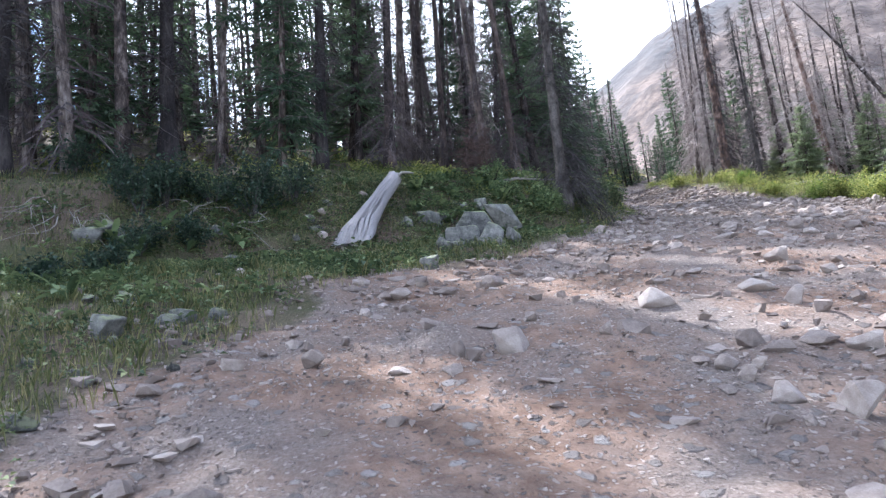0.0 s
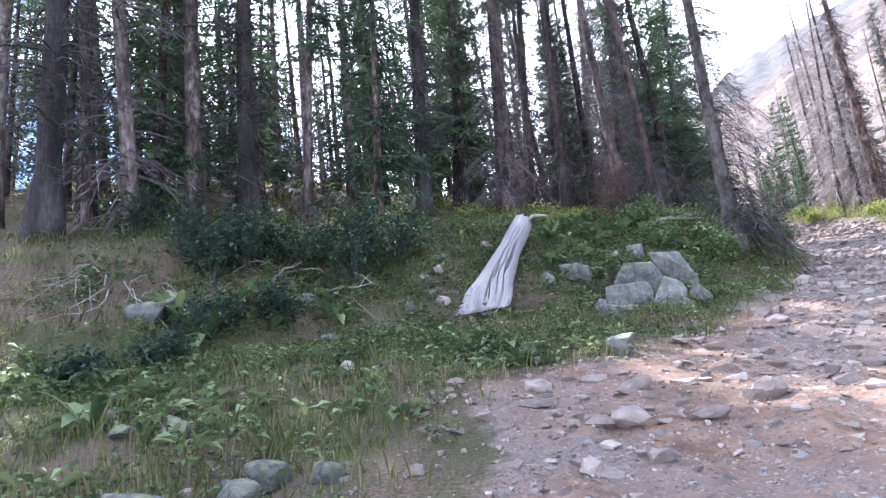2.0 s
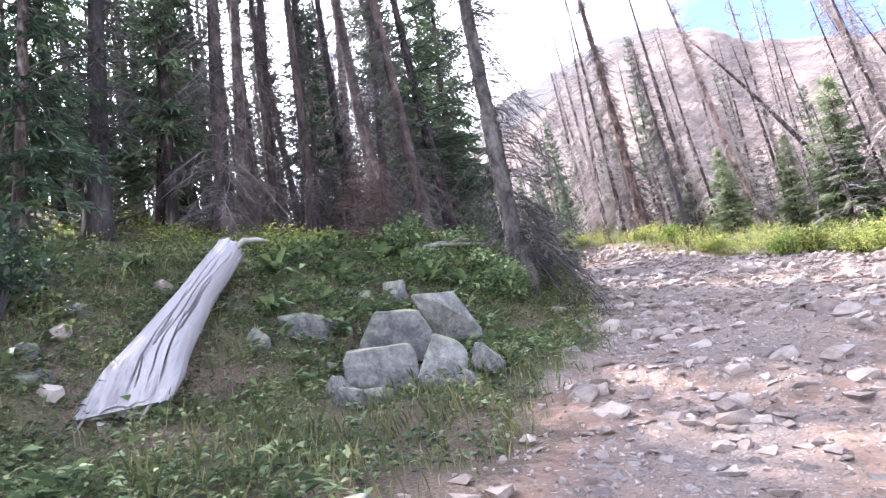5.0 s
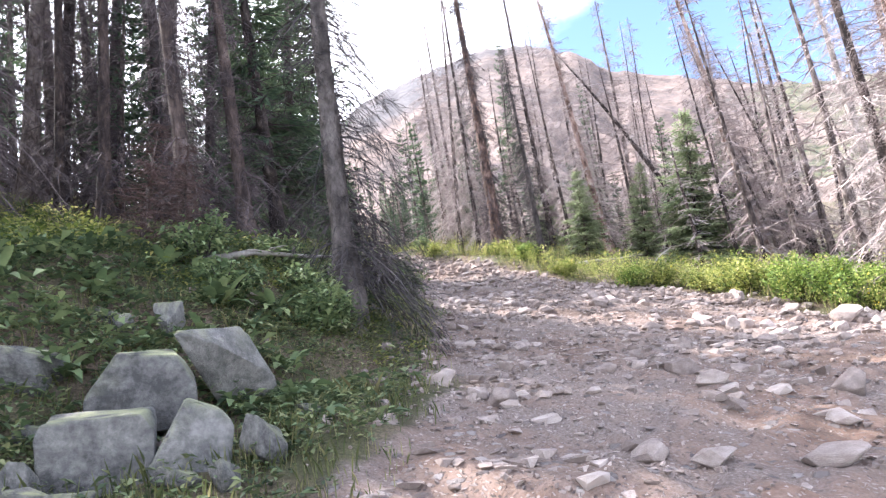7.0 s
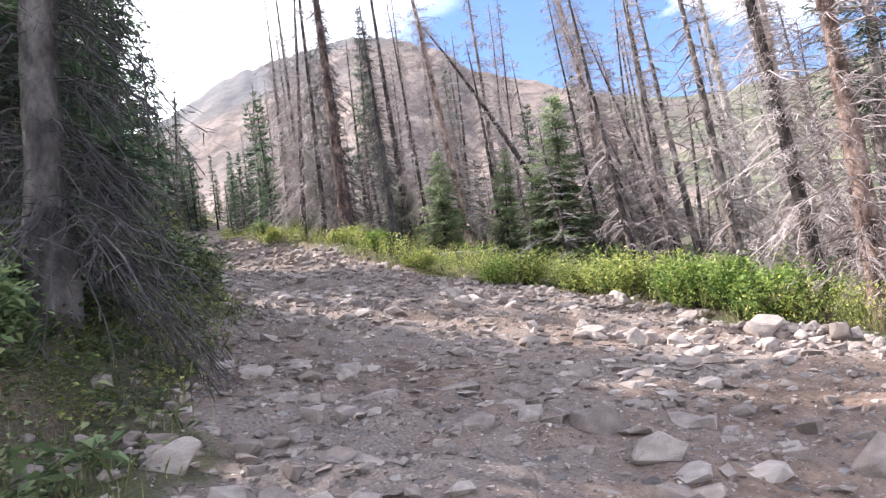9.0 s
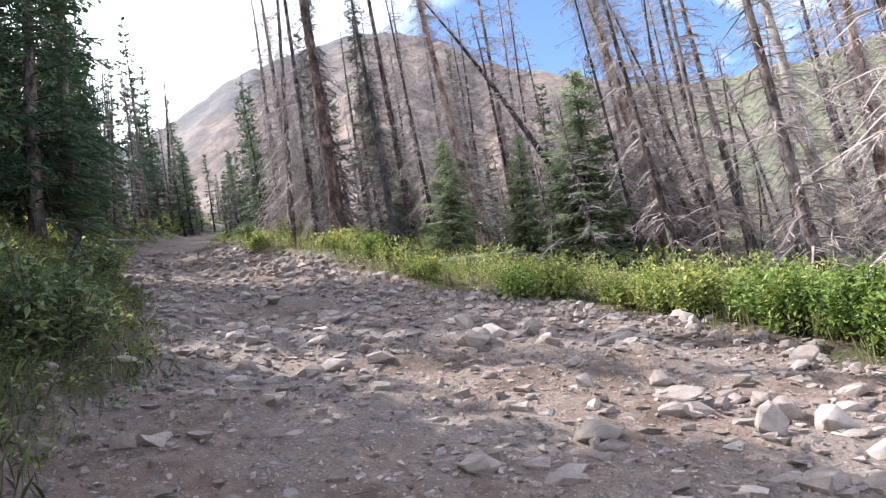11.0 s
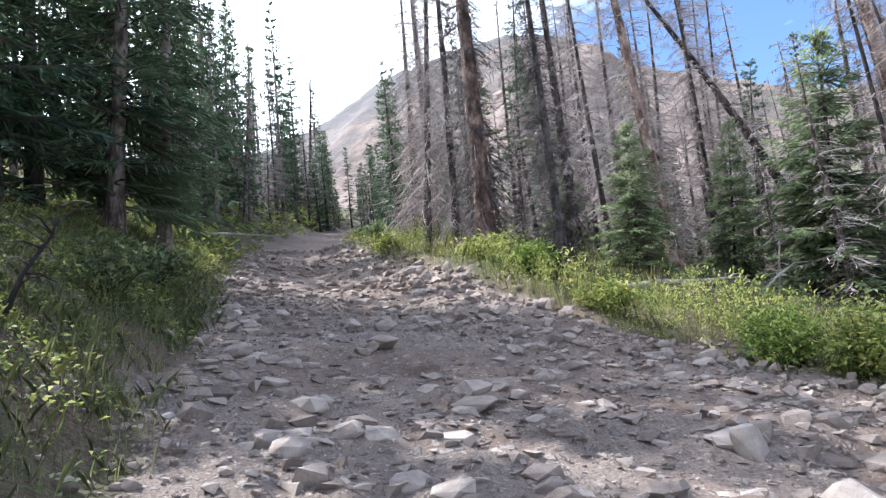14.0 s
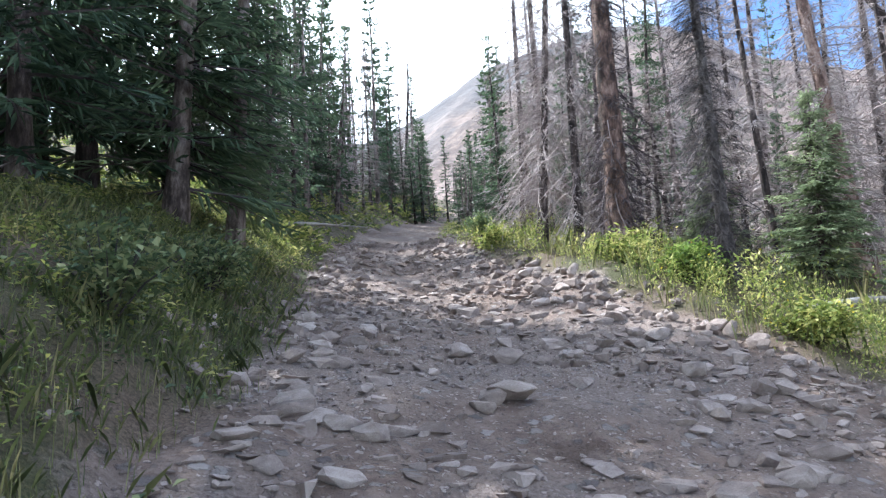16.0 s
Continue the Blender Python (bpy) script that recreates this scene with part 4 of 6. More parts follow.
FAR = ["snag_tiny", "snag_tiny2", "spruce_tiny", "spruce_tiny2", "snag_tiny", "spruce_tiny"]
FAR_BARE = ["snag_tiny", "snag_tiny2", "snag_tiny", "snag_tiny2", "spruce_tiny2"]
MIXED = ["snag_dim", "snag_dim", "snag_far3", "spruce_far", "spruce_far2", "snag_dim", "spruce_far"]
BARE = ["snag_far", "snag_far2", "snag_far3", "snag_far2", "snag_far", "snag_far2"]
forest(56, (2, 22, 38, 82), FAR, lambda x, y: 1.2 < float(side(ROAD_L, x, y)) < 10 and not clearing(x, y), 1.4, (10.5, 16), 8, "trees of the forest beside the road")
forest(28, (14, 36, 42, 88), FAR, lambda x, y: -9 < float(side(ROAD_R, x, y)) < -2.0, 1.5, (7, 11), 9, "trees of the forest up the valley")
forest(48, (-24, 5, 19, 34), MIXED, left_wood, 1.5, (9, 15), 1, "trees of the forest beside the road")
forest(16, (-16, 0, 22, 36), ["snag_dim", "snag_dim", "spruce_far2"], left_wood, 1.2, (11, 15), 14, "trees of the forest beside the road")
forest(46, (-26, 12, 34, 66), FAR, left_wood, 1.8, (10, 16), 2, "trees of the forest beside the road")
forest(9, (-26, -8, 19, 26), MIXED, left_wood, 1.9, (9, 14), 3, "trees of the forest beside the road")
forest(58, (16, 34, 18, 44), BARE, right_wood, 1.3, (7, 13), 4, "dead trees across the road")
forest(36, (18, 50, 40, 76), FAR_BARE, right_wood, 2.0, (9, 14), 5, "dead trees across the road")
forest(3, (17, 24, 15, 20), BARE, right_wood, 2.2, (9, 14), 6, "dead trees across the road")
forest(18, (-10, 60, 66, 112), FAR, lambda x, y: left_wood(x, y) or right_wood(x, y), 2.6, (8, 14), 7, "trees of the forest up the valley")
# row added along the bank so that its unseen crowns shade the lower road
forest(26, (-16, 6, 10, 28), ["spruce_shade", "spruce_shade", "spruce_shade", "snag_dim"], lambda x, y: 4.6 < float(side(FOOT, x, y)) < 9.0 and y < 27, 1.15, (16, 20), 21, "trees of the forest beside the road")
forest(26, (-14, 5, 22, 40), ["spruce_far", "spruce_far2", "spruce_far", "snag_far2"], left_wood, 0.9, (2.5, 6), 10, "young trees under the forest")
forest(34, (16, 34, 29, 47), ["snag_far2", "spruce_far", "snag_far", "spruce_far2"], lambda x, y: float(side(ROAD_R, x, y)) < -2.6 - 0.25 * (40 - y), 0.9, (3, 7.5), 11, "young trees under the forest")
forest(30, (3, 17, 37, 64), FAR + ["spruce_far", "snag_far2"], lambda x, y: 1.1 < float(side(ROAD_L, x, y)) < 5.5 and not clearing(x, y), 1.1, (6, 11), 12, "trees of the forest beside the road")
forest(34, (14, 31, 66, 82), ["spruce_tiny", "spruce_tiny2", "spruce_tiny", "snag_tiny"], lambda x, y: True, 1.1, (3, 7.5), 15, "trees of the forest up the valley")
forest(26, (16, 42, 70, 104), ["spruce_tiny", "spruce_tiny2", "spruce_tiny", "snag_tiny"], lambda x, y: float(on_road(x, y)) < -0.3 or y > 76, 1.4, (5, 10), 13, "trees of the forest up the valley")
forest(16, (15, 27, 44, 66), ["spruce_tiny", "spruce_far", "snag_tiny"], lambda x, y: -4.5 < float(side(ROAD_R, x, y)) < -1.0, 1.2, (2.5, 6), 14, "young trees under the forest")


# ---- rocks ----


def roughen(bm, seed, amount, cuts=1):
    """Breaks flat faces up: finer mesh, pushed in and out by noise at two scales."""
    bmesh.ops.triangulate(bm, faces=bm.faces)
    bmesh.ops.subdivide_edges(bm, edges=bm.edges, cuts=cuts, use_grid_fill=True)
    bm.normal_update()
    for v in bm.verts:
        p = v.co * 2.2 + Vector((seed * 7.3, seed * 3.1, 0))
        v.co += v.normal * amount * (noise.noise(p) + 0.5 * noise.noise(p * 3.1))


def rock_mesh(name, seed, mat, points=18, bevel=0.0):
    """An angular stone about one metre across: the hull of points on a squarish ball."""
    rng = random.Random(seed)
    bm = bmesh.new()
    for _ in range(points):
        v = Vector((rng.gauss(0, 1), rng.gauss(0, 1), rng.gauss(0, 0.9)))
        v.normalize()
        m = max(abs(v.x), abs(v.y), abs(v.z))
        bm.verts.new(v * (0.5 * (0.55 + 0.45 / m) * rng.uniform(0.86, 1.0)))
    bmesh.ops.convex_hull(bm, input=bm.verts)
    bmesh.ops.delete(bm, geom=[v for v in bm.verts if not v.link_faces], context="VERTS")
    if bevel:
        bmesh.ops.dissolve_limit(bm, angle_limit=radians(16), verts=bm.verts, edges=bm.edges)
        bmesh.ops.bevel(bm, geom=bm.edges[:], offset=bevel, segments=2, profile=0.5, affect="EDGES")
    bmesh.ops.recalc_face_normals(bm, faces=bm.faces)
    if bevel:
        roughen(bm, seed, 0.045)
    me = bpy.data.meshes.new(name)
    bm.to_mesh(me)
    bm.free()
    if bevel:
        me.polygons.foreach_set("use_smooth", [True] * len(me.polygons))
    me.materials.append(mat)
    return me


BOULDERS = [rock_mesh("boulder", 200 + k, BOULDER, 16, 0.055) for k in range(7)]
ROUGH = [rock_mesh("boulder", 240 + k, BOULDER, 15, 0.028) for k in range(7)]
STONES = [rock_mesh("stone", 300 + k, STONE, 26) for k in range(10)]
EMBEDDED = [rock_mesh("stone", 340 + k, STONE, 14, 0.03) for k in range(8)]


def boulder(x, y, wide, deep, tall, seed):
    rng = random.Random(seed)
    ob = new("boulder", BOULDERS[seed % len(BOULDERS)])
    z = float(height(x, y))
    ob.matrix_basis = pose(x, y + deep * 0.3, z + tall * 0.40, rng.uniform(-9, 9), rng.uniform(-9, 9), rng.uniform(-25, 25)) @ Matrix.Diagonal((wide * (1.14 if wide > 0.5 else 1.04), deep * 1.05, tall * 1.28, 1))
    return tagged(ob, "grey lichened boulder in the grass of the bank" if wide > 0.4 else "small pale rock lying in the grass", "rock", "rocks on the bank")


def road_stone(x, y, wide, deep, tall, seed, label="angular pale stone half buried in the dirt road", group="large stones on the road"):
    rng = random.Random(seed)
    ob = new("stone", EMBEDDED[seed % len(EMBEDDED)])
    z = float(height(x, y))
    ob.matrix_basis = pose(x, y + deep * 0.25, z + tall * 0.34, rng.uniform(-10, 10), rng.uniform(-10, 10), rng.uniform(-40, 40)) @ Matrix.Diagonal((wide * 1.05, deep, tall * 1.2, 1))
    return tagged(ob, label, "rock", group)


def bank_block(x, y, z, size, turn, shape, label):
    """A boulder of the heap beside the log: centre, size and turn."""
    ob = new("boulder", ROUGH[shape])
    ob.matrix_basis = pose(x, y, z, 5 - 3 * shape, 4 * shape - 9, turn) @ Matrix.Diagonal((size[0] * 1.06, size[1] * 1.06, size[2] * 1.1, 1))
    return tagged(ob, label, "rock", "rocks on the bank")


def hewn(x, y, z, corners, seed, label):
    """A boulder with a shape of its own: the hull of its corners, with worn edges and uneven faces."""
    bm = bmesh.new()
    for v in corners:
        bm.verts.new(v)
    bmesh.ops.convex_hull(bm, input=bm.verts)
    bmesh.ops.delete(bm, geom=[v for v in bm.verts if not v.link_faces], context="VERTS")
    bmesh.ops.dissolve_limit(bm, angle_limit=radians(12), verts=bm.verts, edges=bm.edges)
    bmesh.ops.bevel(bm, geom=bm.edges[:], offset=0.024, segments=2, profile=0.5, affect="EDGES")
    bmesh.ops.recalc_face_normals(bm, faces=bm.faces)
    roughen(bm, seed, 0.022, 2)
    me = bpy.data.meshes.new("boulder")
    bm.to_mesh(me)
    bm.free()
    me.polygons.foreach_set("use_smooth", [True] * len(me.polygons))
    me.materials.append(BOULDER)
    ob = new("boulder", me)
    ob.matrix_basis = pose(x, y, z)
    return tagged(ob, label, "rock", "rocks on the bank")


hewn(0.55, 15.24, 4.62, [(-0.34, -0.26, -0.42), (0.33, -0.28, -0.45), (0.37, 0.28, -0.4), (-0.38, 0.28, -0.4), (-0.39, -0.2, 0.17), (-0.34, -0.2, 0.27), (0.27, -0.23, 0.26), (0.38, 0.24, 0.31), (-0.30, 0.26, 0.33), (0.37, -0.24, 0.1), (0.39, -0.05, -0.1)], 1, "broad grey block of rock with a flat mossy top")
hewn(0.86, 16.02, 5.19, [(-0.43, -0.22, -0.14), (-0.42, -0.2, -0.45), (-0.30, -0.2, 0.01), (0.40, -0.26, -0.12), (0.42, -0.25, -0.45), (-0.18, -0.15, 0.20), (0.27, -0.20, 0.15), (-0.2, 0.2, 0.27), (0.25, 0.25, 0.25), (-0.38, 0.25, -0.4), (0.40, 0.28, -0.4), (0.40, 0.1, 0.03)], 2, "grey boulder resting behind a larger block")
hewn(1.14, 15.12, 4.66, [(-0.02, -0.05, 0.29), (0.20, 0.0, 0.20), (0.31, -0.02, 0.08), (0.26, -0.15, -0.3), (-0.31, -0.2, -0.2), (-0.28, -0.1, -0.45), (-0.15, -0.17, 0.02), (0.2, 0.25, -0.45), (-0.2, 0.25, -0.3), (0.05, 0.18, 0.22), (0.27, 0.2, -0.45)], 3, "grey pyramid-shaped boulder with lichen")
hewn(1.56, 16.36, 5.15, [(-0.46, -0.40, 0.41), (0.15, 0.02, 0.45), (0.27, 0.36, 0.42), (0.47, 0.11, -0.04), (0.50, 0.22, -0.2), (-0.20, -0.08, 0.04), (-0.05, 0.15, -0.30), (-0.12, -0.30, 0.28), (0.22, -0.10, 0.10), (0.35, 0.5, -0.4), (-0.1, 0.3, 0.25)], 4, "pale tilted slab of rock leaning over the boulders")
bank_block(1.64, 15.05, 4.54, (0.34, 0.32, 0.50), 10, 3, "small grey upright rock beside the road")
bank_block(-0.11, 16.35, 5.34, (0.66, 0.5, 0.46), 30, 4, "pale low boulder in the bank's plants")
bank_block(0.60, 17.5, 5.93, (0.36, 0.32, 0.38), 0, 5, "small rounded grey rock on the bank")
bank_block(1.14, 17.4, 5.86, (0.36, 0.34, 0.48), 20, 6, "small upright grey rock on the bank")
bank_block(0.11, 15.05, 4.48, (0.34, 0.30, 0.42), 50, 3, "small grey rock leaning on a boulder")
bank_block(0.16, 14.62, 4.38, (0.40, 0.30, 0.26), -5, 4, "low flat grey rock at a boulder's foot")
bank_block(0.42, 14.5, 4.34, (0.36, 0.28, 0.24), 40, 6, "low flat grey rock at a boulder's foot")
bank_block(1.02, 14.78, 4.40, (0.32, 0.26, 0.22), 15, 3, "low flat grey rock at a boulder's foot")
bank_block(1.30, 14.72, 4.38, (0.26, 0.24, 0.30), 70, 5, "small upright grey rock at a boulder's foot")
boulder(0.04, 15.85, 0.28, 0.22, 0.19, 1)
boulder(-0.69, 15.99, 0.32, 0.26, 0.32, 2)
boulder(2.20, 15.95, 0.26, 0.21, 0.13, 3)
boulder(0.69, 17.23, 0.37, 0.30, 0.20, 4)
boulder(-2.54, 16.00, 0.38, 0.31, 0.18, 5)
boulder(-2.57, 14.97, 0.26, 0.21, 0.19, 6)
boulder(-2.83, 15.30, 0.31, 0.25, 0.28, 7)
boulder(-3.60, 7.45, 0.45, 0.36, 0.31, 8)
boulder(-4.20, 9.10, 0.45, 0.36, 0.27, 9)
boulder(-3.09, 8.30, 0.35, 0.28, 0.24, 10)
boulder(-3.16, 7.90, 0.42, 0.33, 0.20, 11)
boulder(-2.65, 8.19, 0.27, 0.22, 0.15, 12)
boulder(-3.98, 13.40, 0.39, 0.31, 0.19, 13)
boulder(-2.76, 11.33, 0.30, 0.24, 0.14, 14)
boulder(-6.55, 13.02, 0.84, 0.67, 0.41, 15)
boulder(-6.52, 13.51, 0.42, 0.34, 0.30, 16)
boulder(-6.15, 13.35, 0.26, 0.21, 0.26, 17)
boulder(-3.45, 7.30, 0.22, 0.18, 0.11, 18)
boulder(-3.90, 6.57, 0.19, 0.15, 0.10, 19)
boulder(-2.36, 6.11, 0.13, 0.10, 0.08, 20)
boulder(-3.18, 6.06, 0.15, 0.12, 0.09, 21)
boulder(-0.16, 11.67, 0.41, 0.33, 0.28, 22)
boulder(-2.87, 4.75, 0.24, 0.19, 0.13, 23)
boulder(-0.10, 16.32, 0.75, 0.60, 0.39, 24)
boulder(-3.34, 8.20, 0.17, 0.14, 0.10, 25)
boulder(-2.02, 11.43, 0.23, 0.18, 0.09, 26)
boulder(-2.63, 7.21, 0.12, 0.10, 0.07, 27)
boulder(-2.86, 6.16, 0.11, 0.08, 0.07, 28)
boulder(-2.90, 5.71, 0.16, 0.13, 0.07, 29)
boulder(-4.60, 9.02, 0.29, 0.23, 0.14, 30)
boulder(-2.66, 14.92, 0.23, 0.18, 0.16, 31)
boulder(-2.99, 14.58, 0.26, 0.20, 0.17, 32)
boulder(-4.52, 14.16, 0.31, 0.25, 0.26, 33)
def edge_stones():
    """Pale stones pushed aside along the road's eastern edge."""
    rng = random.Random(77)
    for k in range(150):
        y = rng.uniform(16.5, 38) if k % 3 else rng.uniform(17, 27)
        x = float(np.interp(y, [b for _, b in ROAD_R], [a for a, _ in ROAD_R])) + 0.1 - abs(rng.gauss(0, 0.4))
        wide = rng.uniform(0.10, 0.24) if rng.random() < 0.85 else rng.uniform(0.25, 0.42)
        road_stone(x, y, wide, wide * rng.uniform(0.65, 0.95), wide * rng.uniform(0.5, 0.8), 400 + k, "pale angular stone along the road's weedy edge", "stones along the road's edge")


edge_stones()
road_stone(0.57, 6.22, 0.53, 0.42, 0.28, 34)
road_stone(2.31, 7.59, 0.45, 0.36, 0.25, 35)
road_stone(2.24, 7.10, 0.18, 0.15, 0.13, 36)
road_stone(3.93, 7.74, 0.43, 0.34, 0.26, 37)
road_stone(-1.13, 6.09, 0.27, 0.22, 0.20, 38)
road_stone(0.10, 6.20, 0.20, 0.16, 0.16, 39)
road_stone(0.86, 7.24, 0.20, 0.16, 0.13, 40)
road_stone(1.43, 6.34, 0.14, 0.11, 0.13, 41)
road_stone(0.01, 5.65, 0.20, 0.16, 0.09, 42)
road_stone(-0.39, 5.74, 0.23, 0.19, 0.08, 43)
road_stone(2.03, 10.77, 0.33, 0.26, 0.12, 44)
road_stone(-0.38, 8.45, 0.37, 0.30, 0.10, 45)
road_stone(-0.50, 9.13, 0.40, 0.32, 0.19, 46)
road_stone(-1.23, 9.69, 0.38, 0.30, 0.09, 47)
road_stone(5.93, 11.74, 0.42, 0.33, 0.16, 48)
road_stone(4.90, 10.12, 0.40, 0.32, 0.24, 49)
road_stone(5.05, 9.11, 0.37, 0.29, 0.13, 50)
road_stone(2.19, 4.70, 0.24, 0.19, 0.18, 51)
road_stone(2.10, 5.08, 0.16, 0.13, 0.13, 52)
road_stone(2.30, 5.21, 0.22, 0.18, 0.10, 53)
road_stone(2.12, 5.45, 0.24, 0.19, 0.17, 54)
road_stone(2.46, 5.75, 0.27, 0.22, 0.16, 55)
road_stone(2.49, 4.37, 0.31, 0.25, 0.27, 56)
road_stone(3.28, 5.55, 0.32, 0.25, 0.17, 57)
road_stone(2.07, 4.25, 0.11, 0.09, 0.08, 58)
road_stone(3.64, 8.16, 0.47, 0.38, 0.16, 59)
road_stone(5.55, 13.40, 0.57, 0.45, 0.18, 60)
road_stone(4.06, 17.05, 0.62, 0.50, 0.25, 61)
road_stone(4.25, 16.16, 0.45, 0.36, 0.24, 62)
road_stone(8.90, 14.76, 0.52, 0.41, 0.21, 63)
road_stone(4.70, 13.76, 0.39, 0.31, 0.15, 64)
road_stone(3.27, 9.14, 0.34, 0.27, 0.10, 65)
road_stone(1.86, 4.90, 0.14, 0.11, 0.07, 66)
road_stone(5.97, 18.64, 0.25, 0.20, 0.15, 67)
road_stone(10.58, 22.84, 0.57, 0.46, 0.26, 68)
road_stone(11.67, 22.56, 0.54, 0.43, 0.24, 69)
road_stone(8.95, 19.27, 0.48, 0.39, 0.21, 70)
road_stone(6.89, 16.34, 0.53, 0.42, 0.24, 71)
road_stone(6.64, 15.65, 0.54, 0.43, 0.20, 72)
road_stone(7.63, 14.83, 0.45, 0.36, 0.35, 73)
road_stone(8.21, 17.86, 0.33, 0.27, 0.18, 74)
road_stone(6.71, 14.27, 0.37, 0.30, 0.18, 75)
road_stone(12.46, 18.22, 0.64, 0.51, 0.36, 76)
road_stone(7.54, 21.73, 0.65, 0.52, 0.19, 77)
road_stone(10.75, 22.98, 0.42, 0.33, 0.23, 78)
road_stone(11.78, 22.71, 0.35, 0.28, 0.23, 79)
road_stone(11.32, 23.04, 0.43, 0.35, 0.17, 80)
road_stone(10.79, 21.38, 0.26, 0.21, 0.15, 81)
road_stone(10.23, 20.65, 0.32, 0.26, 0.17, 82)
road_stone(10.95, 20.30, 0.27, 0.22, 0.18, 83)
road_stone(10.43, 19.64, 0.54, 0.44, 0.18, 84)
road_stone(10.75, 19.63, 0.25, 0.20, 0.11, 85)
road_stone(10.99, 19.29, 0.31, 0.25, 0.15, 86)
road_stone(10.78, 18.92, 0.37, 0.30, 0.26, 87)
road_stone(10.12, 18.63, 0.35, 0.28, 0.27, 88)
road_stone(12.67, 19.82, 0.31, 0.25, 0.12, 89)
road_stone(10.70, 18.42, 0.55, 0.44, 0.22, 90)
road_stone(8.50, 22.71, 0.43, 0.34, 0.16, 91)
road_stone(10.05, 25.98, 0.54, 0.43, 0.16, 92)
road_stone(9.68, 24.12, 0.35, 0.28, 0.14, 93)
road_stone(7.83, 23.62, 0.15, 0.12, 0.09, 94)
road_stone(7.98, 23.41, 0.12, 0.10, 0.12, 95)
road_stone(10.23, 26.40, 0.48, 0.38, 0.22, 96)
road_stone(13.95, 27.20, 0.40, 0.32, 0.24, 97)
road_stone(11.42, 24.19, 0.44, 0.35, 0.29, 98)
road_stone(11.19, 23.18, 0.50, 0.40, 0.27, 99)
road_stone(11.88, 23.14, 0.36, 0.29, 0.27, 100)
road_stone(10.04, 28.86, 0.46, 0.36, 0.16, 101)
road_stone(10.24, 28.74, 0.61, 0.49, 0.19, 102)
road_stone(8.56, 26.93, 0.34, 0.27, 0.11, 103)
road_stone(11.10, 29.38, 0.29, 0.23, 0.13, 104)
road_stone(12.35, 26.38, 0.26, 0.21, 0.12, 105)
road_stone(14.08, 26.82, 0.22, 0.17, 0.14, 106)
road_stone(14.66, 25.38, 0.26, 0.20, 0.10, 107)
road_stone(12.22, 23.71, 0.24, 0.19, 0.15, 108)
road_stone(13.22, 23.84, 0.16, 0.13, 0.20, 109)
road_stone(11.62, 34.80, 0.48, 0.39, 0.20, 110)
road_stone(9.39, 34.07, 0.18, 0.15, 0.16, 111)
road_stone(9.75, 38.34, 0.27, 0.22, 0.14, 112)
road_stone(13.47, 35.98, 0.63, 0.50, 0.22, 113)
road_stone(8.06, 27.41, 0.26, 0.21, 0.11, 114)
road_stone(10.31, 30.75, 0.32, 0.26, 0.18, 115)
road_stone(10.72, 30.34, 0.43, 0.35, 0.19, 116)
road_stone(9.48, 34.79, 0.23, 0.18, 0.17, 117)
road_stone(9.22, 34.53, 0.14, 0.11, 0.12, 118)
road_stone(11.73, 34.49, 0.63, 0.51, 0.23, 119)
road_stone(12.30, 29.44, 0.24, 0.19, 0.11, 120)
road_stone(11.60, 30.56, 0.29, 0.23, 0.12, 121)
road_stone(10.23, 35.82, 0.18, 0.15, 0.18, 122)
road_stone(9.79, 38.97, 0.28, 0.23, 0.11, 123)
road_stone(8.40, 29.95, 0.30, 0.24, 0.16, 124)
road_stone(13.28, 35.70, 0.48, 0.39, 0.19, 125)


# ---- fallen log ----


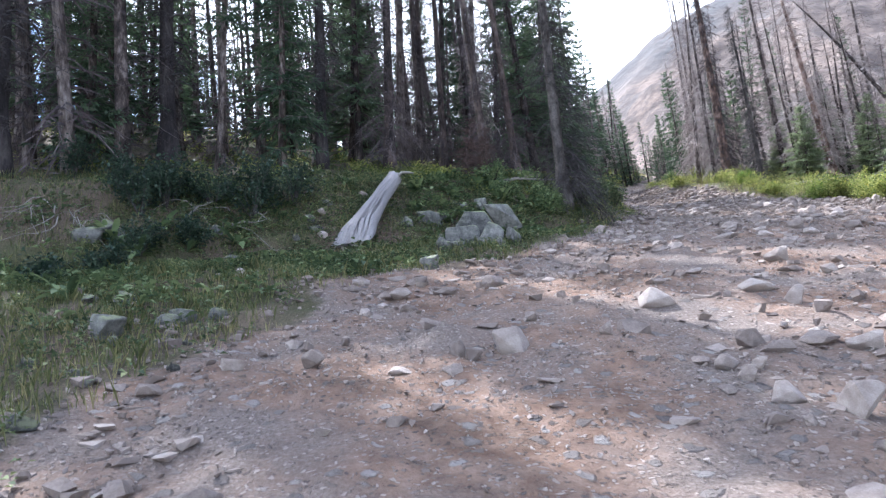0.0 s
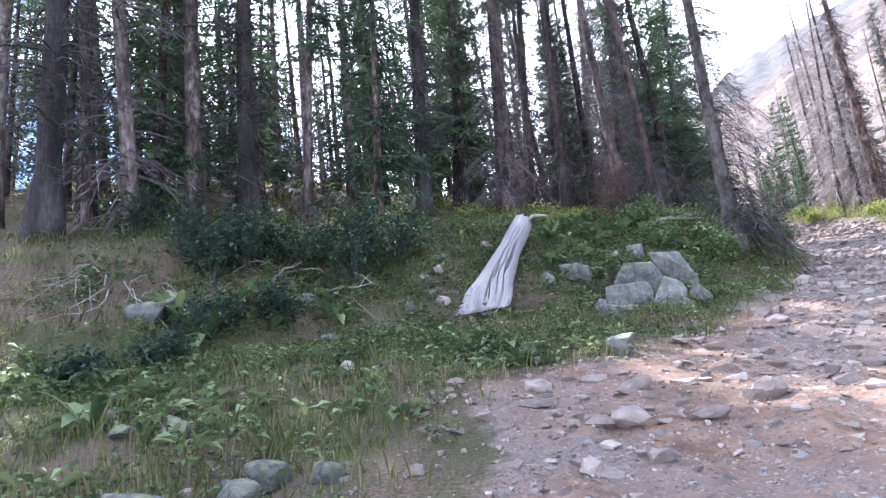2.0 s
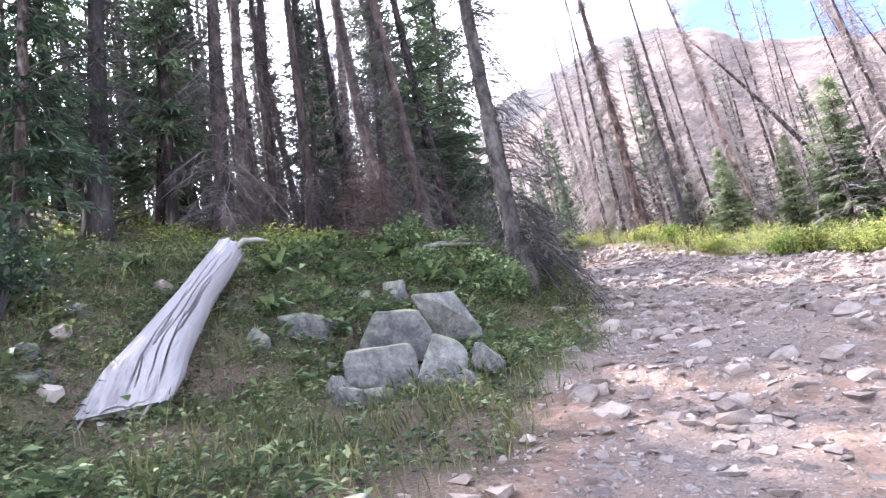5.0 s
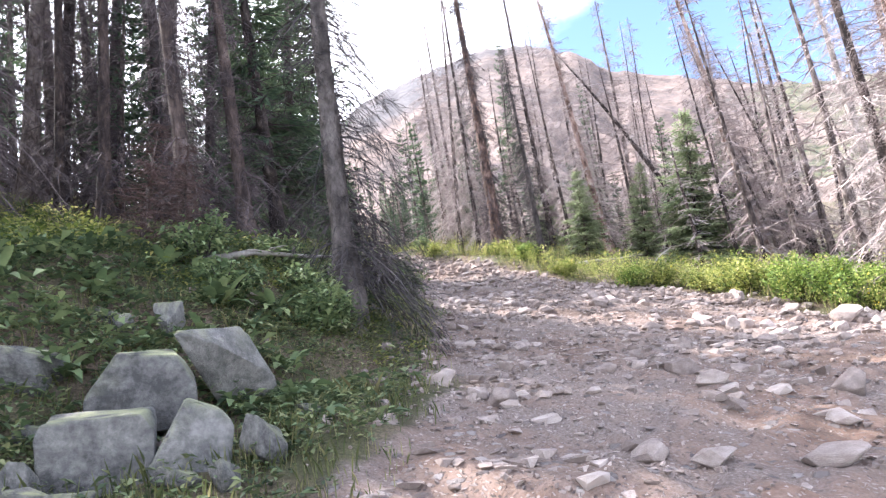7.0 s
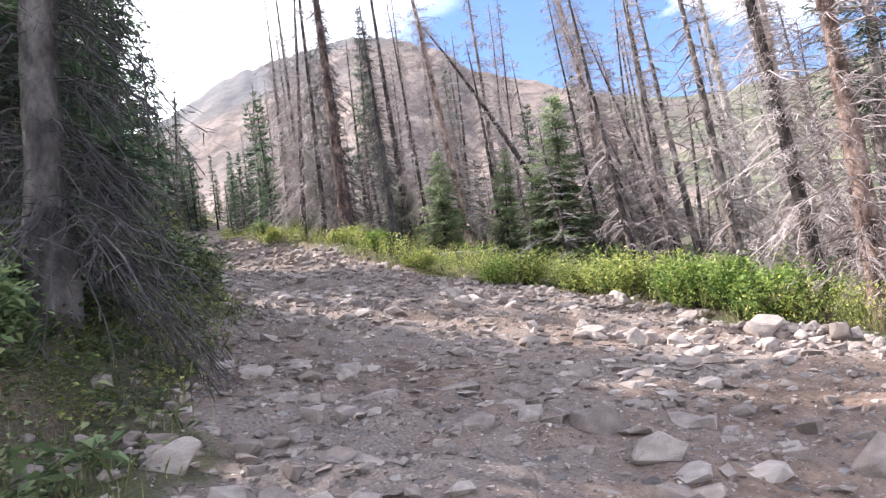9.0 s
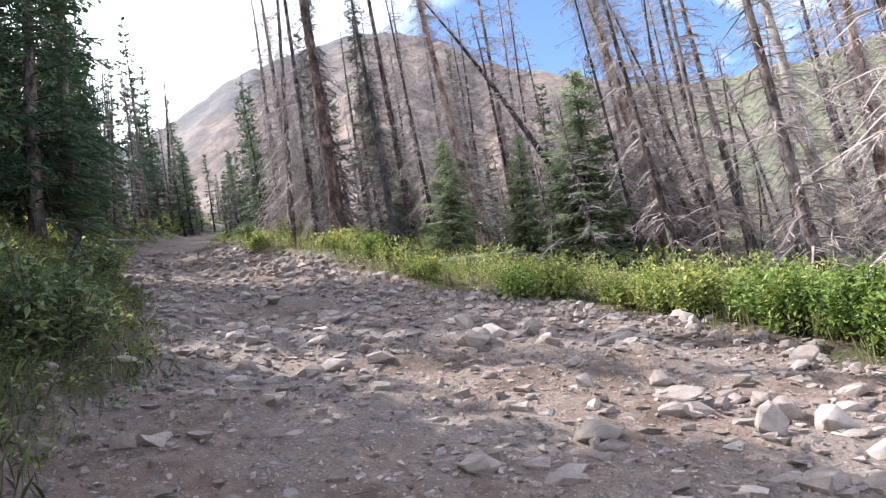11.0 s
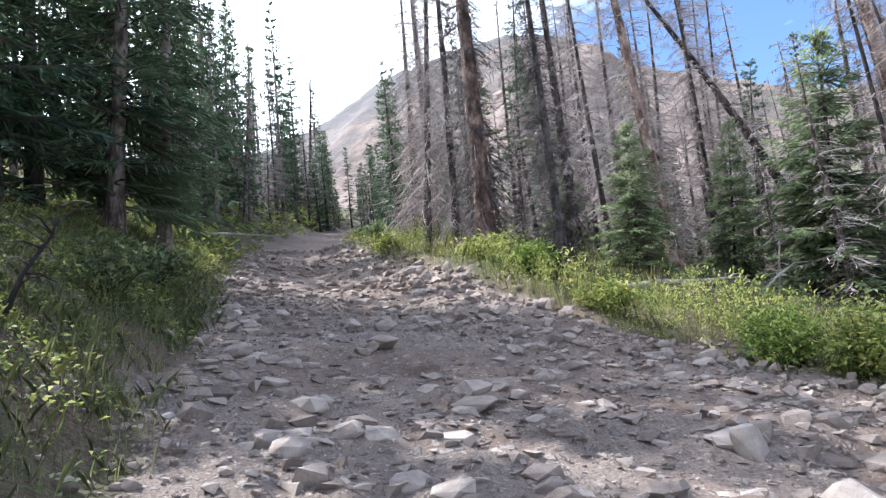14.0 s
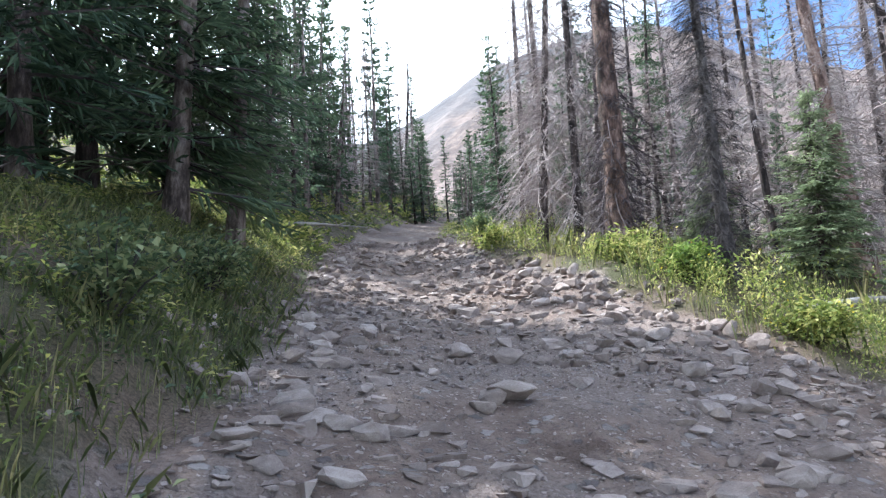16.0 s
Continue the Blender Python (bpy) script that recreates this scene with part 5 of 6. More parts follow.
def fallen_log():
    """Bleached stump end of a spruce: broad split root end low on the bank, narrow broken end above."""
    lo, hi = Vector((-1.86, 14.75, 4.52)), Vector((-0.95, 17.25, 6.55))
    lo.z = float(height(lo.x, lo.y)) + 0.14
    hi.z = float(height(hi.x, hi.y)) + 0.36
    axis = hi - lo
    long = axis.length
    b = Build()
    rng = random.Random(5)
    k = 64
    # finer round the upper side, where the cracks run
    angles = [math.pi * i / 200 for i in range(201)] + [math.pi * (1 + i / 24) for i in range(1, 24)]
    n = len(angles)
    cracks = [(rng.uniform(0.45, 2.7), rng.uniform(0.0, 0.35), rng.uniform(0.45, 0.95), rng.uniform(0.020, 0.032), rng.uniform(0, 6)) for _ in range(7)]
    cracks += [(rng.uniform(0.4, 2.75), rng.uniform(0.05, 0.8), 0, rng.uniform(0.016, 0.024), rng.uniform(0, 6)) for _ in range(9)]
    cracks = [(c, t0, t1 or t0 + rng.uniform(0.06, 0.18), w, ph) for c, t0, t1, w, ph in cracks]
    for j in range(k + 1):
        t = j / k
        wide = 0.175 + 0.10 * (1 - t) + 0.20 * max(0, 1 - t / 0.6) ** 1.4
        wide *= 1 + 0.05 * math.sin(7 * t + 1) + 0.03 * math.sin(17 * t)
        thick = (0.18 + 0.05 * (1 - t)) * min(1, 0.25 + t * 5)
        for i, a in enumerate(angles):
            grain = noise.noise(Vector((a * 6.0, t * 1.2, 3.0))) + 0.5 * noise.noise(Vector((a * 17.0, t * 2.0, 8.0)))
            r = 1 + 0.022 * grain
            for c, t0, t1, w, ph in cracks:
                if t0 < t < t1:
                    mid = 1.57 + (c - 1.57) * (1.0 + 0.10 * math.sin(5 * t + ph)) + 0.035 * math.sin(23 * t + ph * 3)
                    r -= 0.42 * math.sin(math.pi * (t - t0) / (t1 - t0)) ** 0.5 * math.exp(-((a - mid) / w) ** 4)
            # weathered hollow along one edge
            r -= 0.16 * math.exp(-((a - 0.42 - 0.08 * math.sin(11 * t)) / 0.10) ** 2) * (0.4 + 0.6 * math.sin(math.pi * t))
            split0 = 0.16 * noise.noise(Vector((a * 5, 0.0, 1.0))) + 0.08 * noise.noise(Vector((a * 19, 0.0, 2.0)))
            split1 = 0.16 * noise.noise(Vector((a * 6, 4.0, 1.0))) + 0.10 * noise.noise(Vector((a * 21, 5.0, 2.0)))
            s = t * long + split0 * (1 - t) ** 6 + split1 * t ** 9
            up = math.copysign(abs(math.sin(a)) ** 0.75, math.sin(a))
            b.v.append(Vector((s, math.cos(a) * wide * (0.6 + 0.4 * r) - 0.03 * math.sin(math.pi * t), up * thick * r + 0.05 * math.sin(2.4 * t))))
    for j in range(k):
        for i in range(n):
            q = (i + 1) % n
            b.f.append((j * n + i, j * n + q, (j + 1) * n + q, (j + 1) * n + i))
    b.f.append(tuple(reversed(range(n))))
    b.f.append(tuple(k * n + i for i in range(n)))
    top = tagged(new("fallen_log"), "silver bleached fallen log with split grain, lying up the bank", "log")
    x = axis.normalized()
    y = Vector((0, 0, 1)).cross(x).normalized()
    z = x.cross(y)
    top.matrix_basis = Matrix.Translation(lo) @ Matrix((x, y, z)).transposed().to_4x4()
    part("trunk", b.mesh("trunk", LOGWOOD), top)
    stub = Build()
    stub.tube([(long - 0.18, -0.08, 0.06), (long + 0.02, -0.24, 0.14), (long + 0.05, -0.42, 0.10), (long + 0.02, -0.56, 0.06)], [0.045, 0.04, 0.03, 0.008], 7)
    part("broken_limb", stub.mesh("broken_limb", GREYWOOD, True), top, "grey stub of a broken limb")
    for k, (yy, up, ln) in enumerate(((0.13, 0.10, 0.26), (0.09, 0.15, 0.17), (0.03, 0.17, 0.10), (-0.04, 0.14, 0.16), (-0.11, 0.10, 0.08))):
        sp = Build()
        sp.tube([(long - 0.35, yy, up - 0.05), (long - 0.05, yy + 0.01, up + 0.01), (long + ln, yy + 0.03 - 0.01 * k, up + 0.05)], [0.045, 0.032, 0.004], 5)
        part("splinter", sp.mesh("splinter", LOGWOOD), top)
    for k, (x0, yy) in enumerate(((-0.16, 0.40), (-0.10, 0.30), (-0.12, -0.33))):
        sp = Build()
        sp.tube([(x0 - 0.10, yy + 0.05, -0.03), (0.12, yy, 0.02), (0.5, yy * 0.86, 0.05)], [0.006, 0.03, 0.02], 5)
        part("splinter", sp.mesh("splinter", GREYWOOD), top)
    bark = Build()
    bark.tube([(-0.12, 0.52, -0.02), (0.35, 0.43, 0.03), (0.8, 0.335, 0.05), (1.3, 0.285, 0.03), (1.7, 0.275, 0.05), (2.1, 0.255, 0.06), (2.6, 0.20, 0.08)], [0.012, 0.03, 0.035, 0.03, 0.034, 0.028, 0.01], 6)
    part("bark_edge", bark.mesh("bark_edge", GREYWOOD, True), top, "grey weathered strip split off along the log")


GREYWOOD = material("grey_dead_wood", [(0.25, (0.13, 0.115, 0.10)), (0.5, (0.26, 0.235, 0.215)), (0.75, (0.42, 0.39, 0.37))], 2.0, 0.85, 0.6, 18, (1, 1, 0.3))
fallen_log()

# ---- roots and fallen branches ----


def dead_branch(x, y, pts, radius, label, category="branch", twigs=0, name="dead_branch", mat=None, seed=1):
    """A bare branch or root on the ground, along points given from its foot."""
    rng = random.Random(seed)
    b = Build()
    z = float(height(x, y))
    path = [Vector(p) for p in pts]
    b.tube(path, [radius * (1 - 0.85 * i / (len(path) - 1)) for i in range(len(path))], 6)
    top = tagged(new(name), label, category)
    top.matrix_basis = Matrix.Translation((x, y, z))
    part("stem", b.mesh("stem", mat or GREYWOOD, True), top)
    for k in range(twigs):
        t = Build()
        q = along(path, rng.uniform(0.25, 0.98))
        d = Vector((rng.uniform(-1, 1), rng.uniform(-1, 1), rng.uniform(-0.5, 0.8))).normalized() * rng.uniform(0.15, 0.45)
        t.tube([q, q + d * 0.5 + Vector((0, 0, 0.03)), q + d], [radius * 0.4, radius * 0.28, 0.003], 4)
        part("twig", t.mesh("twig", mat or GREYWOOD), top)


def root_tangle(x, y, wide, drop, count, seed):
    """Bared roots that hang and curl down the cut face of the bank."""
    rng = random.Random(seed)
    top = tagged(new("root_tangle"), "tangle of thin pale roots bared on the bank", "roots")
    z0 = float(height(x, y))
    top.matrix_basis = Matrix.Translation((x, y, z0))
    for k in range(count):
        b = Build()
        px, py = rng.uniform(-0.5, 0.5) * wide, rng.uniform(0.1, 0.5)
        dx, dy = rng.gauss(0, 0.10), -rng.uniform(0.06, 0.16)
        pts, bend = [], rng.gauss(0, 0.05)
        for i in range(7):
            g = float(height(x + px, y + py)) - z0
            lift = drop * (0.55 + 0.45 * rng.random()) * math.sin(math.pi * min(1, 0.18 + i / 7.5))
            pts.append((px, py, g + (lift if i else -0.04)))
            px, py = px + dx + rng.gauss(0, 0.025), py + dy + rng.gauss(0, 0.02)
            dx += bend
        r = rng.uniform(0.006, 0.017)
        b.tube(pts, [r * (1 - 0.12 * i) for i in range(7)], 5)
        part("root", b.mesh("root", GREYWOOD, True), top)


root_tangle(-7.5, 13.2, 0.7, 0.30, 9, 3)
root_tangle(-6.9, 13.6, 0.6, 0.22, 5, 4)
root_tangle(-4.9, 14.6, 1.0, 0.20, 7, 5)
dead_branch(6.23, 26.57, [(0, 0, -0.1), (0.15, 0.1, 0.4), (0.35, 0.2, 0.75), (0.4, 0.3, 1.05)], 0.032, "bare broken branch leaning up out of the verge", "branch", 16, "dead_branch", BARK, 1)
dead_branch(-5.19, 14.58, [(0, 0, 0), (0.2, 0, 0.2), (0.35, 0.05, 0.22), (0.5, 0.05, 0.3)], 0.020, "curved pale root sticking out of the bank", "roots", 2, "root", GREYWOOD, 4)
dead_branch(-4.38, 14.56, [(0, 0, 0.05), (0.3, 0, 0.14), (0.6, 0, 0.1), (0.9, 0, 0.16)], 0.020, "curved pale root sticking out of the bank", "roots", 2, "root", GREYWOOD, 5)
dead_branch(20.47, 31.67, [(0, 0, 0), (0.35, 0.2, 0.7), (0.6, 0.3, 1.2), (0.8, 0.4, 1.9)], 0.040, "pale broken limb propped against a spruce", "branch", 8, "dead_branch", GREYWOOD, 6)
dead_branch(19.66, 31.49, [(0, 0, 0), (0.4, -0.1, 0.35), (1.1, -0.1, 0.7), (1.9, 0, 0.75)], 0.040, "pale broken limb propped against a spruce", "branch", 10, "dead_branch", GREYWOOD, 7)
dead_branch(1.68, 19.07, [(0, 0, 0.05), (0.7, 0.3, 0.2), (1.5, 0.5, 0.15), (2.3, 0.9, 0.2)], 0.060, "grey fallen pole lying in the undergrowth", "log", 4, "fallen_pole", GREYWOOD, 8)
dead_branch(9.22, 44.91, [(0, 0, 0.1), (0.9, 0.1, 0.14), (1.8, 0.2, 0.12), (2.6, 0.2, 0.1)], 0.080, "grey fallen pole lying beside the road", "log", 3, "fallen_pole", GREYWOOD, 9)
dead_branch(15.95, 31.74, [(0, 0, 0.1), (0.9, -0.3, 0.2), (1.8, -0.6, 0.16), (2.8, -0.9, 0.2)], 0.080, "grey fallen pole lying under the trees", "log", 3, "fallen_pole", GREYWOOD, 10)
dead_branch(14.17, 40.20, [(0, 0, 0.1), (0.9, -0.3, 0.25), (1.8, -0.5, 0.26), (2.8, -0.9, 0.2)], 0.090, "grey fallen pole lying beside the road", "log", 5, "fallen_pole", GREYWOOD, 11)


# ---- plants ----


def scatter(rng, count, box, keep):
    """Places in a box of the plan, kept by a weight from 0 to 1."""
    x, y = rng.uniform(box[0], box[1], count), rng.uniform(box[2], box[3], count)
    ok = rng.random(count) < keep(x, y)
    return x[ok], y[ok]


def leafy(name, x, y, rng, per, tall, leaf, wide, mat, droop=0.3, stalk=False, patchy=0.0):
    """Low plants: per leaves each, spread round the foot (or up a stalk), as one mesh."""
    n = len(x)
    z = height(x, y)
    size = rng.uniform(0.55, 1.25, n) * (1 - patchy + 2 * patchy * value_noise(x * 0.9, y * 0.9, 51))
    px, py, pz, sz = (np.repeat(v, per) for v in (x, y, z, size))
    a = rng.uniform(0, 2 * np.pi, n * per)
    up = rng.uniform(0.08, 1.0, n * per)
    if stalk:
        h = tall * sz * up
        bx, by, bz = px + 0.04 * np.cos(a) + rng.normal(0, 0.05, n * per), py + 0.04 * np.sin(a) + rng.normal(0, 0.05, n * per), pz + h
        lift = rng.uniform(-0.2, 1.8, n * per)
    else:
        rad = 0.5 * tall * sz * rng.random(n * per)
        bx, by, bz = px + rad * np.cos(a), py + rad * np.sin(a), pz + tall * sz * up * 0.55
        lift = rng.uniform(-0.15, 1.1, n * per)
    ln = leaf * sz * rng.uniform(0.6, 1.3, n * per)
    dx, dy, dz = np.cos(a), np.sin(a), lift
    k = 1 / np.sqrt(1 + lift ** 2)
    d = np.stack([dx * k, dy * k, dz * k], -1) * ln[:, None]
    s = np.stack([-np.sin(a), np.cos(a), rng.uniform(-0.5, 0.5, n * per)], -1) * (ln * wide)[:, None]
    p = np.stack([bx, by, bz], -1)
    tip = p + d
    tip[:, 2] -= droop * ln
    mid = p + d * 0.5
    v = np.stack([p, mid + s, tip, mid - s], 1).reshape(-1, 3)
    return new(name, quads(name, v, mat))


def blades(name, x, y, rng, per, tall, wide, mat, lean=0.5, spread=0.12):
    """Grass: per bent blades to a tuft, as one mesh."""
    n = len(x) * per
    px, py = np.repeat(x, per) + rng.normal(0, spread, n), np.repeat(y, per) + rng.normal(0, spread, n)
    pz = height(px, py) - 0.02
    a = rng.uniform(0, 2 * np.pi, n)
    h = tall * np.repeat(rng.uniform(0.5, 1.2, len(x)), per) * rng.uniform(0.6, 1.15, n)
    off = lean * h * rng.random(n)
    p = np.stack([px, py, pz], -1)
    s = np.stack([-np.sin(a), np.cos(a), np.zeros(n)], -1) * wide
    mid = p + np.stack([np.cos(a) * off * 0.35, np.sin(a) * off * 0.35, h * 0.6], -1)
    tip = p + np.stack([np.cos(a) * off, np.sin(a) * off, h], -1)
    v = np.stack([p - s, p + s, mid + s * 0.8, tip, mid - s * 0.8], 1).reshape(-1, 3)
    return new(name, quads(name, v, mat, 5))


GREEN_GRASS = material("green_grass", [(0.2, (0.075, 0.10, 0.038)), (0.5, (0.165, 0.195, 0.075)), (0.8, (0.34, 0.34, 0.15))], 0.35, 0.6, 0.0, 4, per_piece=0.5, glow=0.35)
prng = np.random.default_rng(7)


def soft(v, lo, hi):
    return np.clip((v - lo) / (hi - lo), 0, 1)


def left_keep(x, y):
    d = side(ROAD_L, x, y)
    return turf(x, y) * soft(d, -0.3, 1.2) * (0.3 + 0.7 * soft(value_noise(x * 0.8, y * 0.8, 21), 0.25, 0.6)) * soft(13 - d, 0, 6)


def turf(x, y):
    """Thinner growth on the short turf below the boulders and the log."""
    return 1 - 0.85 * np.exp(-(((x - 0.2) / 2.3) ** 2 + ((y - 14.2) / 1.3) ** 2))


def right_keep(x, y):
    d = -side(ROAD_R, x, y)
    return soft(d, -0.15, 0.5) * soft(value_noise(x * 0.6, y * 0.6, 22), 0.12, 0.4)


lx, ly = scatter(prng, 11500, (-13, 9, 3, 32), left_keep)
tagged(leafy("undergrowth", lx, ly, prng, 14, 0.26, 0.07, 0.26, LEAF), "low dark green leafy undergrowth on the bank", "undergrowth", kind="stuff")
lx, ly = scatter(prng, 16000, (-7, 7, 11.5, 23), lambda x, y: turf(x, y) * soft(side(ROAD_L, x, y), 0.1, 1.0) * (0.58 + 0.42 * soft(value_noise(x * 1.1, y * 1.1, 26), 0.36, 0.56)) * soft(7 - side(ROAD_L, x, y), 0, 2))
tagged(leafy("bank_plants", lx, ly, prng, 11, 0.24, 0.088, 0.22, LEAF), "dense small-leaved green plants covering the bank", "undergrowth", kind="stuff")
lx, ly = scatter(prng, 2600, (-10, 3, 16.5, 23), lambda x, y: soft(side(FOOT, x, y), 2.0, 3.2) * soft(7.5 - side(FOOT, x, y), 0, 2) * soft(value_noise(x * 0.55, y * 0.55, 43), 0.52, 0.68))
tagged(leafy("wood_edge_plants", lx, ly, prng, 16, 0.45, 0.085, 0.22, WEED, 0.2, patchy=0.4), "yellow-green plants at the wood's edge", "undergrowth", kind="stuff")
lx, ly = scatter(prng, 5200, (-8, 6, 8, 22), lambda x, y: turf(x, y) ** 3 * soft(side(ROAD_L, x, y), 0.3, 1.2) * soft(value_noise(x * 0.9 + 5, y * 0.9, 41), 0.45, 0.7) * soft(9 - side(ROAD_L, x, y), 0, 3))
tagged(leafy("dock_plants", lx, ly, prng, 10, 0.30, 0.17, 0.21, DOCK, 0.35), "clumps of large bright green leaves on the bank", "undergrowth", kind="stuff")
rx, ry = scatter(prng, 5200, (12, 24, 34, 66), lambda x, y: soft(-side(ROAD_R, x, y), -0.2, 0.5) * soft(3.5 + side(ROAD_R, x, y), 0, 1.5) * (0.35 + 0.65 * soft(value_noise(x * 0.9, y * 0.9, 42), 0.3, 0.6)))
tagged(leafy("far_weeds", rx, ry, prng, 16, 0.42, 0.085, 0.18, WEED, 0.1, stalk=True), "low yellow-green weeds along the road", "weeds", kind="stuff")
lx, ly = scatter(prng, 9500, (1, 11, 18, 44), lambda x, y: soft(side(ROAD_L, x, y), 0.0, 0.6) * soft(4.5 - side(ROAD_L, x, y), 0, 1.5))
tagged(leafy("verge_plants", lx, ly, prng, 12, 0.30, 0.062, 0.22, WEED, patchy=0.4), "green leafy plants crowding the road's edge", "undergrowth", kind="stuff")
lx, ly = scatter(prng, 12000, (1, 12, 19, 46), lambda x, y: soft(side(ROAD_L, x, y), -0.1, 0.4) * soft(5.0 - side(ROAD_L, x, y), 0, 2) * (0.4 + 0.6 * soft(value_noise(x * 0.8, y * 0.8, 28), 0.3, 0.6)))
tagged(blades("verge_grass", lx, ly, prng, 10, 0.21, 0.0024, GREEN_GRASS, 0.8, 0.18), "long green grass hanging over the road's edge", "grass", kind="stuff")
lx, ly = scatter(prng, 9000, (-13, 9, 2, 40), lambda x, y: soft(side(ROAD_L, x, y), -0.05, 0.9) * (0.25 + 0.75 * soft(value_noise(x * 0.5, y * 0.5, 23), 0.35, 0.65)) * soft(11 - side(ROAD_L, x, y), 0, 6))
tagged(blades("meadow_grass", lx, ly, prng, 8, 0.26, 0.0038, GRASS), "thin yellow-green grass along the road's edge", "grass", kind="stuff")
lx, ly = scatter(prng, 8500, (-10, 5, 3, 18), lambda x, y: soft(side(ROAD_L, x, y), -0.2, 0.7) * (0.3 + 0.7 * soft(value_noise(x * 0.9, y * 0.9, 27), 0.3, 0.6)))
tagged(blades("short_grass", lx, ly, prng, 6, 0.17, 0.0042, GRASS), "short grass over the near meadow", "grass", kind="stuff")
rx, ry = scatter(prng, 8600, (11, 22, 12, 44), lambda x, y: right_keep(x, y) * soft(3.6 + side(ROAD_R, x, y), 0, 1.5) * (1 - 0.75 * soft(y, 33, 37)))
tagged(leafy("roadside_weeds", rx, ry, prng, 46, 0.66, 0.058, 0.17, WEED, 0.05, stalk=True, patchy=0.55), "tall sunlit yellow-green weeds along the road", "weeds", kind="stuff")
rx, ry = scatter(prng, 2000, (11, 24, 12, 48), lambda x, y: right_keep(x, y) * soft(5 + side(ROAD_R, x, y), 0, 3))
tagged(blades("roadside_grass", rx, ry, prng, 8, 0.55, 0.0032, GRASS, 0.35), "tall dry grass between the weeds", "grass", kind="stuff")
fx, fy = scatter(prng, 900, (11, 20, 8, 34), lambda x, y: right_keep(x, y) * soft(4 + side(ROAD_R, x, y), 0, 2) * 0.5)
tagged(leafy("yellow_flowers", fx, fy, prng, 4, 0.75, 0.04, 0.45, BLOOM, 0.0, stalk=True), "small yellow flowers among the weeds", "flowers", kind="stuff")
lx, ly = scatter(prng, 6500, (3, 27, 40, 84), lambda x, y: soft(side(ROAD_L, x, y), -0.2, 0.6) * soft(7 - side(ROAD_L, x, y), 0, 3))
tagged(leafy("far_verge_plants", lx, ly, prng, 7, 0.5, 0.24, 0.22, WEED), "green plants and grass under the trees up the road", "undergrowth", kind="stuff")
rx, ry = scatter(prng, 2400, (15, 40, 14, 66), lambda x, y: soft(-side(ROAD_R, x, y), 3, 5))
tagged(leafy("forest_floor_plants", rx, ry, prng, 9, 0.4, 0.24, 0.25, LEAF), "green plants on the forest floor", "undergrowth", kind="stuff")
rx, ry = scatter(prng, 4200, (-18, 16, 17, 64), lambda x, y: soft(side(FOOT, x, y), 2.5, 5) * soft(value_noise(x * 0.35, y * 0.35, 25), 0.3, 0.6))
tagged(leafy("woodland_plants", rx, ry, prng, 13, 0.45, 0.13, 0.22, WEED), "yellow-green plants under the trees", "undergrowth", kind="stuff")


def shrub(x, y, tall, wide, seed, mat=None, label="dense leafy shrub on the bank, its green darkened for shade", stems=16):
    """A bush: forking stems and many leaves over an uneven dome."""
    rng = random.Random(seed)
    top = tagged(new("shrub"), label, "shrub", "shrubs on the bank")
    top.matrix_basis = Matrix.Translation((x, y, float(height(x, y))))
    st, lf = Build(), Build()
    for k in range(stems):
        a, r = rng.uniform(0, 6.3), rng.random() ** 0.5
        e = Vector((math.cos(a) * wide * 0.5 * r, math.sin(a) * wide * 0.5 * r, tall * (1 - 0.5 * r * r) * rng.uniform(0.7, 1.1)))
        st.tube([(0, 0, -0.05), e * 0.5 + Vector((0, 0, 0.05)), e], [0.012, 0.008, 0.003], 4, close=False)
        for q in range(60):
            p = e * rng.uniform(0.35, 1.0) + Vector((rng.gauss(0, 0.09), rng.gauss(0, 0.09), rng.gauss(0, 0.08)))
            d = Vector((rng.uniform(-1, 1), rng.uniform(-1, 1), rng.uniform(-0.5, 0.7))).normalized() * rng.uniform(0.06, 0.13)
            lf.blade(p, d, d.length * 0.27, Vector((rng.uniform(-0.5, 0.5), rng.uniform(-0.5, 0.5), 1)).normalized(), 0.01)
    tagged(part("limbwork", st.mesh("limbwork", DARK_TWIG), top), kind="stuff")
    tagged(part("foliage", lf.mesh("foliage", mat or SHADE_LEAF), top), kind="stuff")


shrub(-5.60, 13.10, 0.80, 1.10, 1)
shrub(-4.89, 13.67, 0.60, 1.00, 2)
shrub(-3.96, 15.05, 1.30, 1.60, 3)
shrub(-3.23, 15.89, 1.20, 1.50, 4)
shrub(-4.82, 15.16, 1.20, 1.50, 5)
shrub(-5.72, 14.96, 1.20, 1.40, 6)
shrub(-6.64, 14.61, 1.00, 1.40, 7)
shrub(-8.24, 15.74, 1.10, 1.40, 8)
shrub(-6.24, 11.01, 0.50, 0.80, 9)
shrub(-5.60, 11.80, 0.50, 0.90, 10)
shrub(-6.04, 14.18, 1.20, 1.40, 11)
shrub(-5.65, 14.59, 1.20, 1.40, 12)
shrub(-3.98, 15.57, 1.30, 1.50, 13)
shrub(3.00, 18.97, 0.60, 0.80, 14, DOCK, "bright green leafy shrub on the bank")
shrub(3.05, 18.39, 0.45, 0.70, 15, DOCK, "bright green leafy shrub on the bank")
shrub(1.83, 18.18, 0.60, 0.90, 16, DOCK, "bright green leafy shrub on the bank")
shrub(2.97, 18.22, 0.50, 0.70, 17, DOCK, "bright green leafy shrub on the bank")
shrub(2.76, 19.72, 0.50, 0.90, 18, DOCK, "bright green leafy shrub on the bank")
shrub(1.68, 19.07, 0.70, 1.00, 19, DOCK, "bright green leafy shrub on the bank")
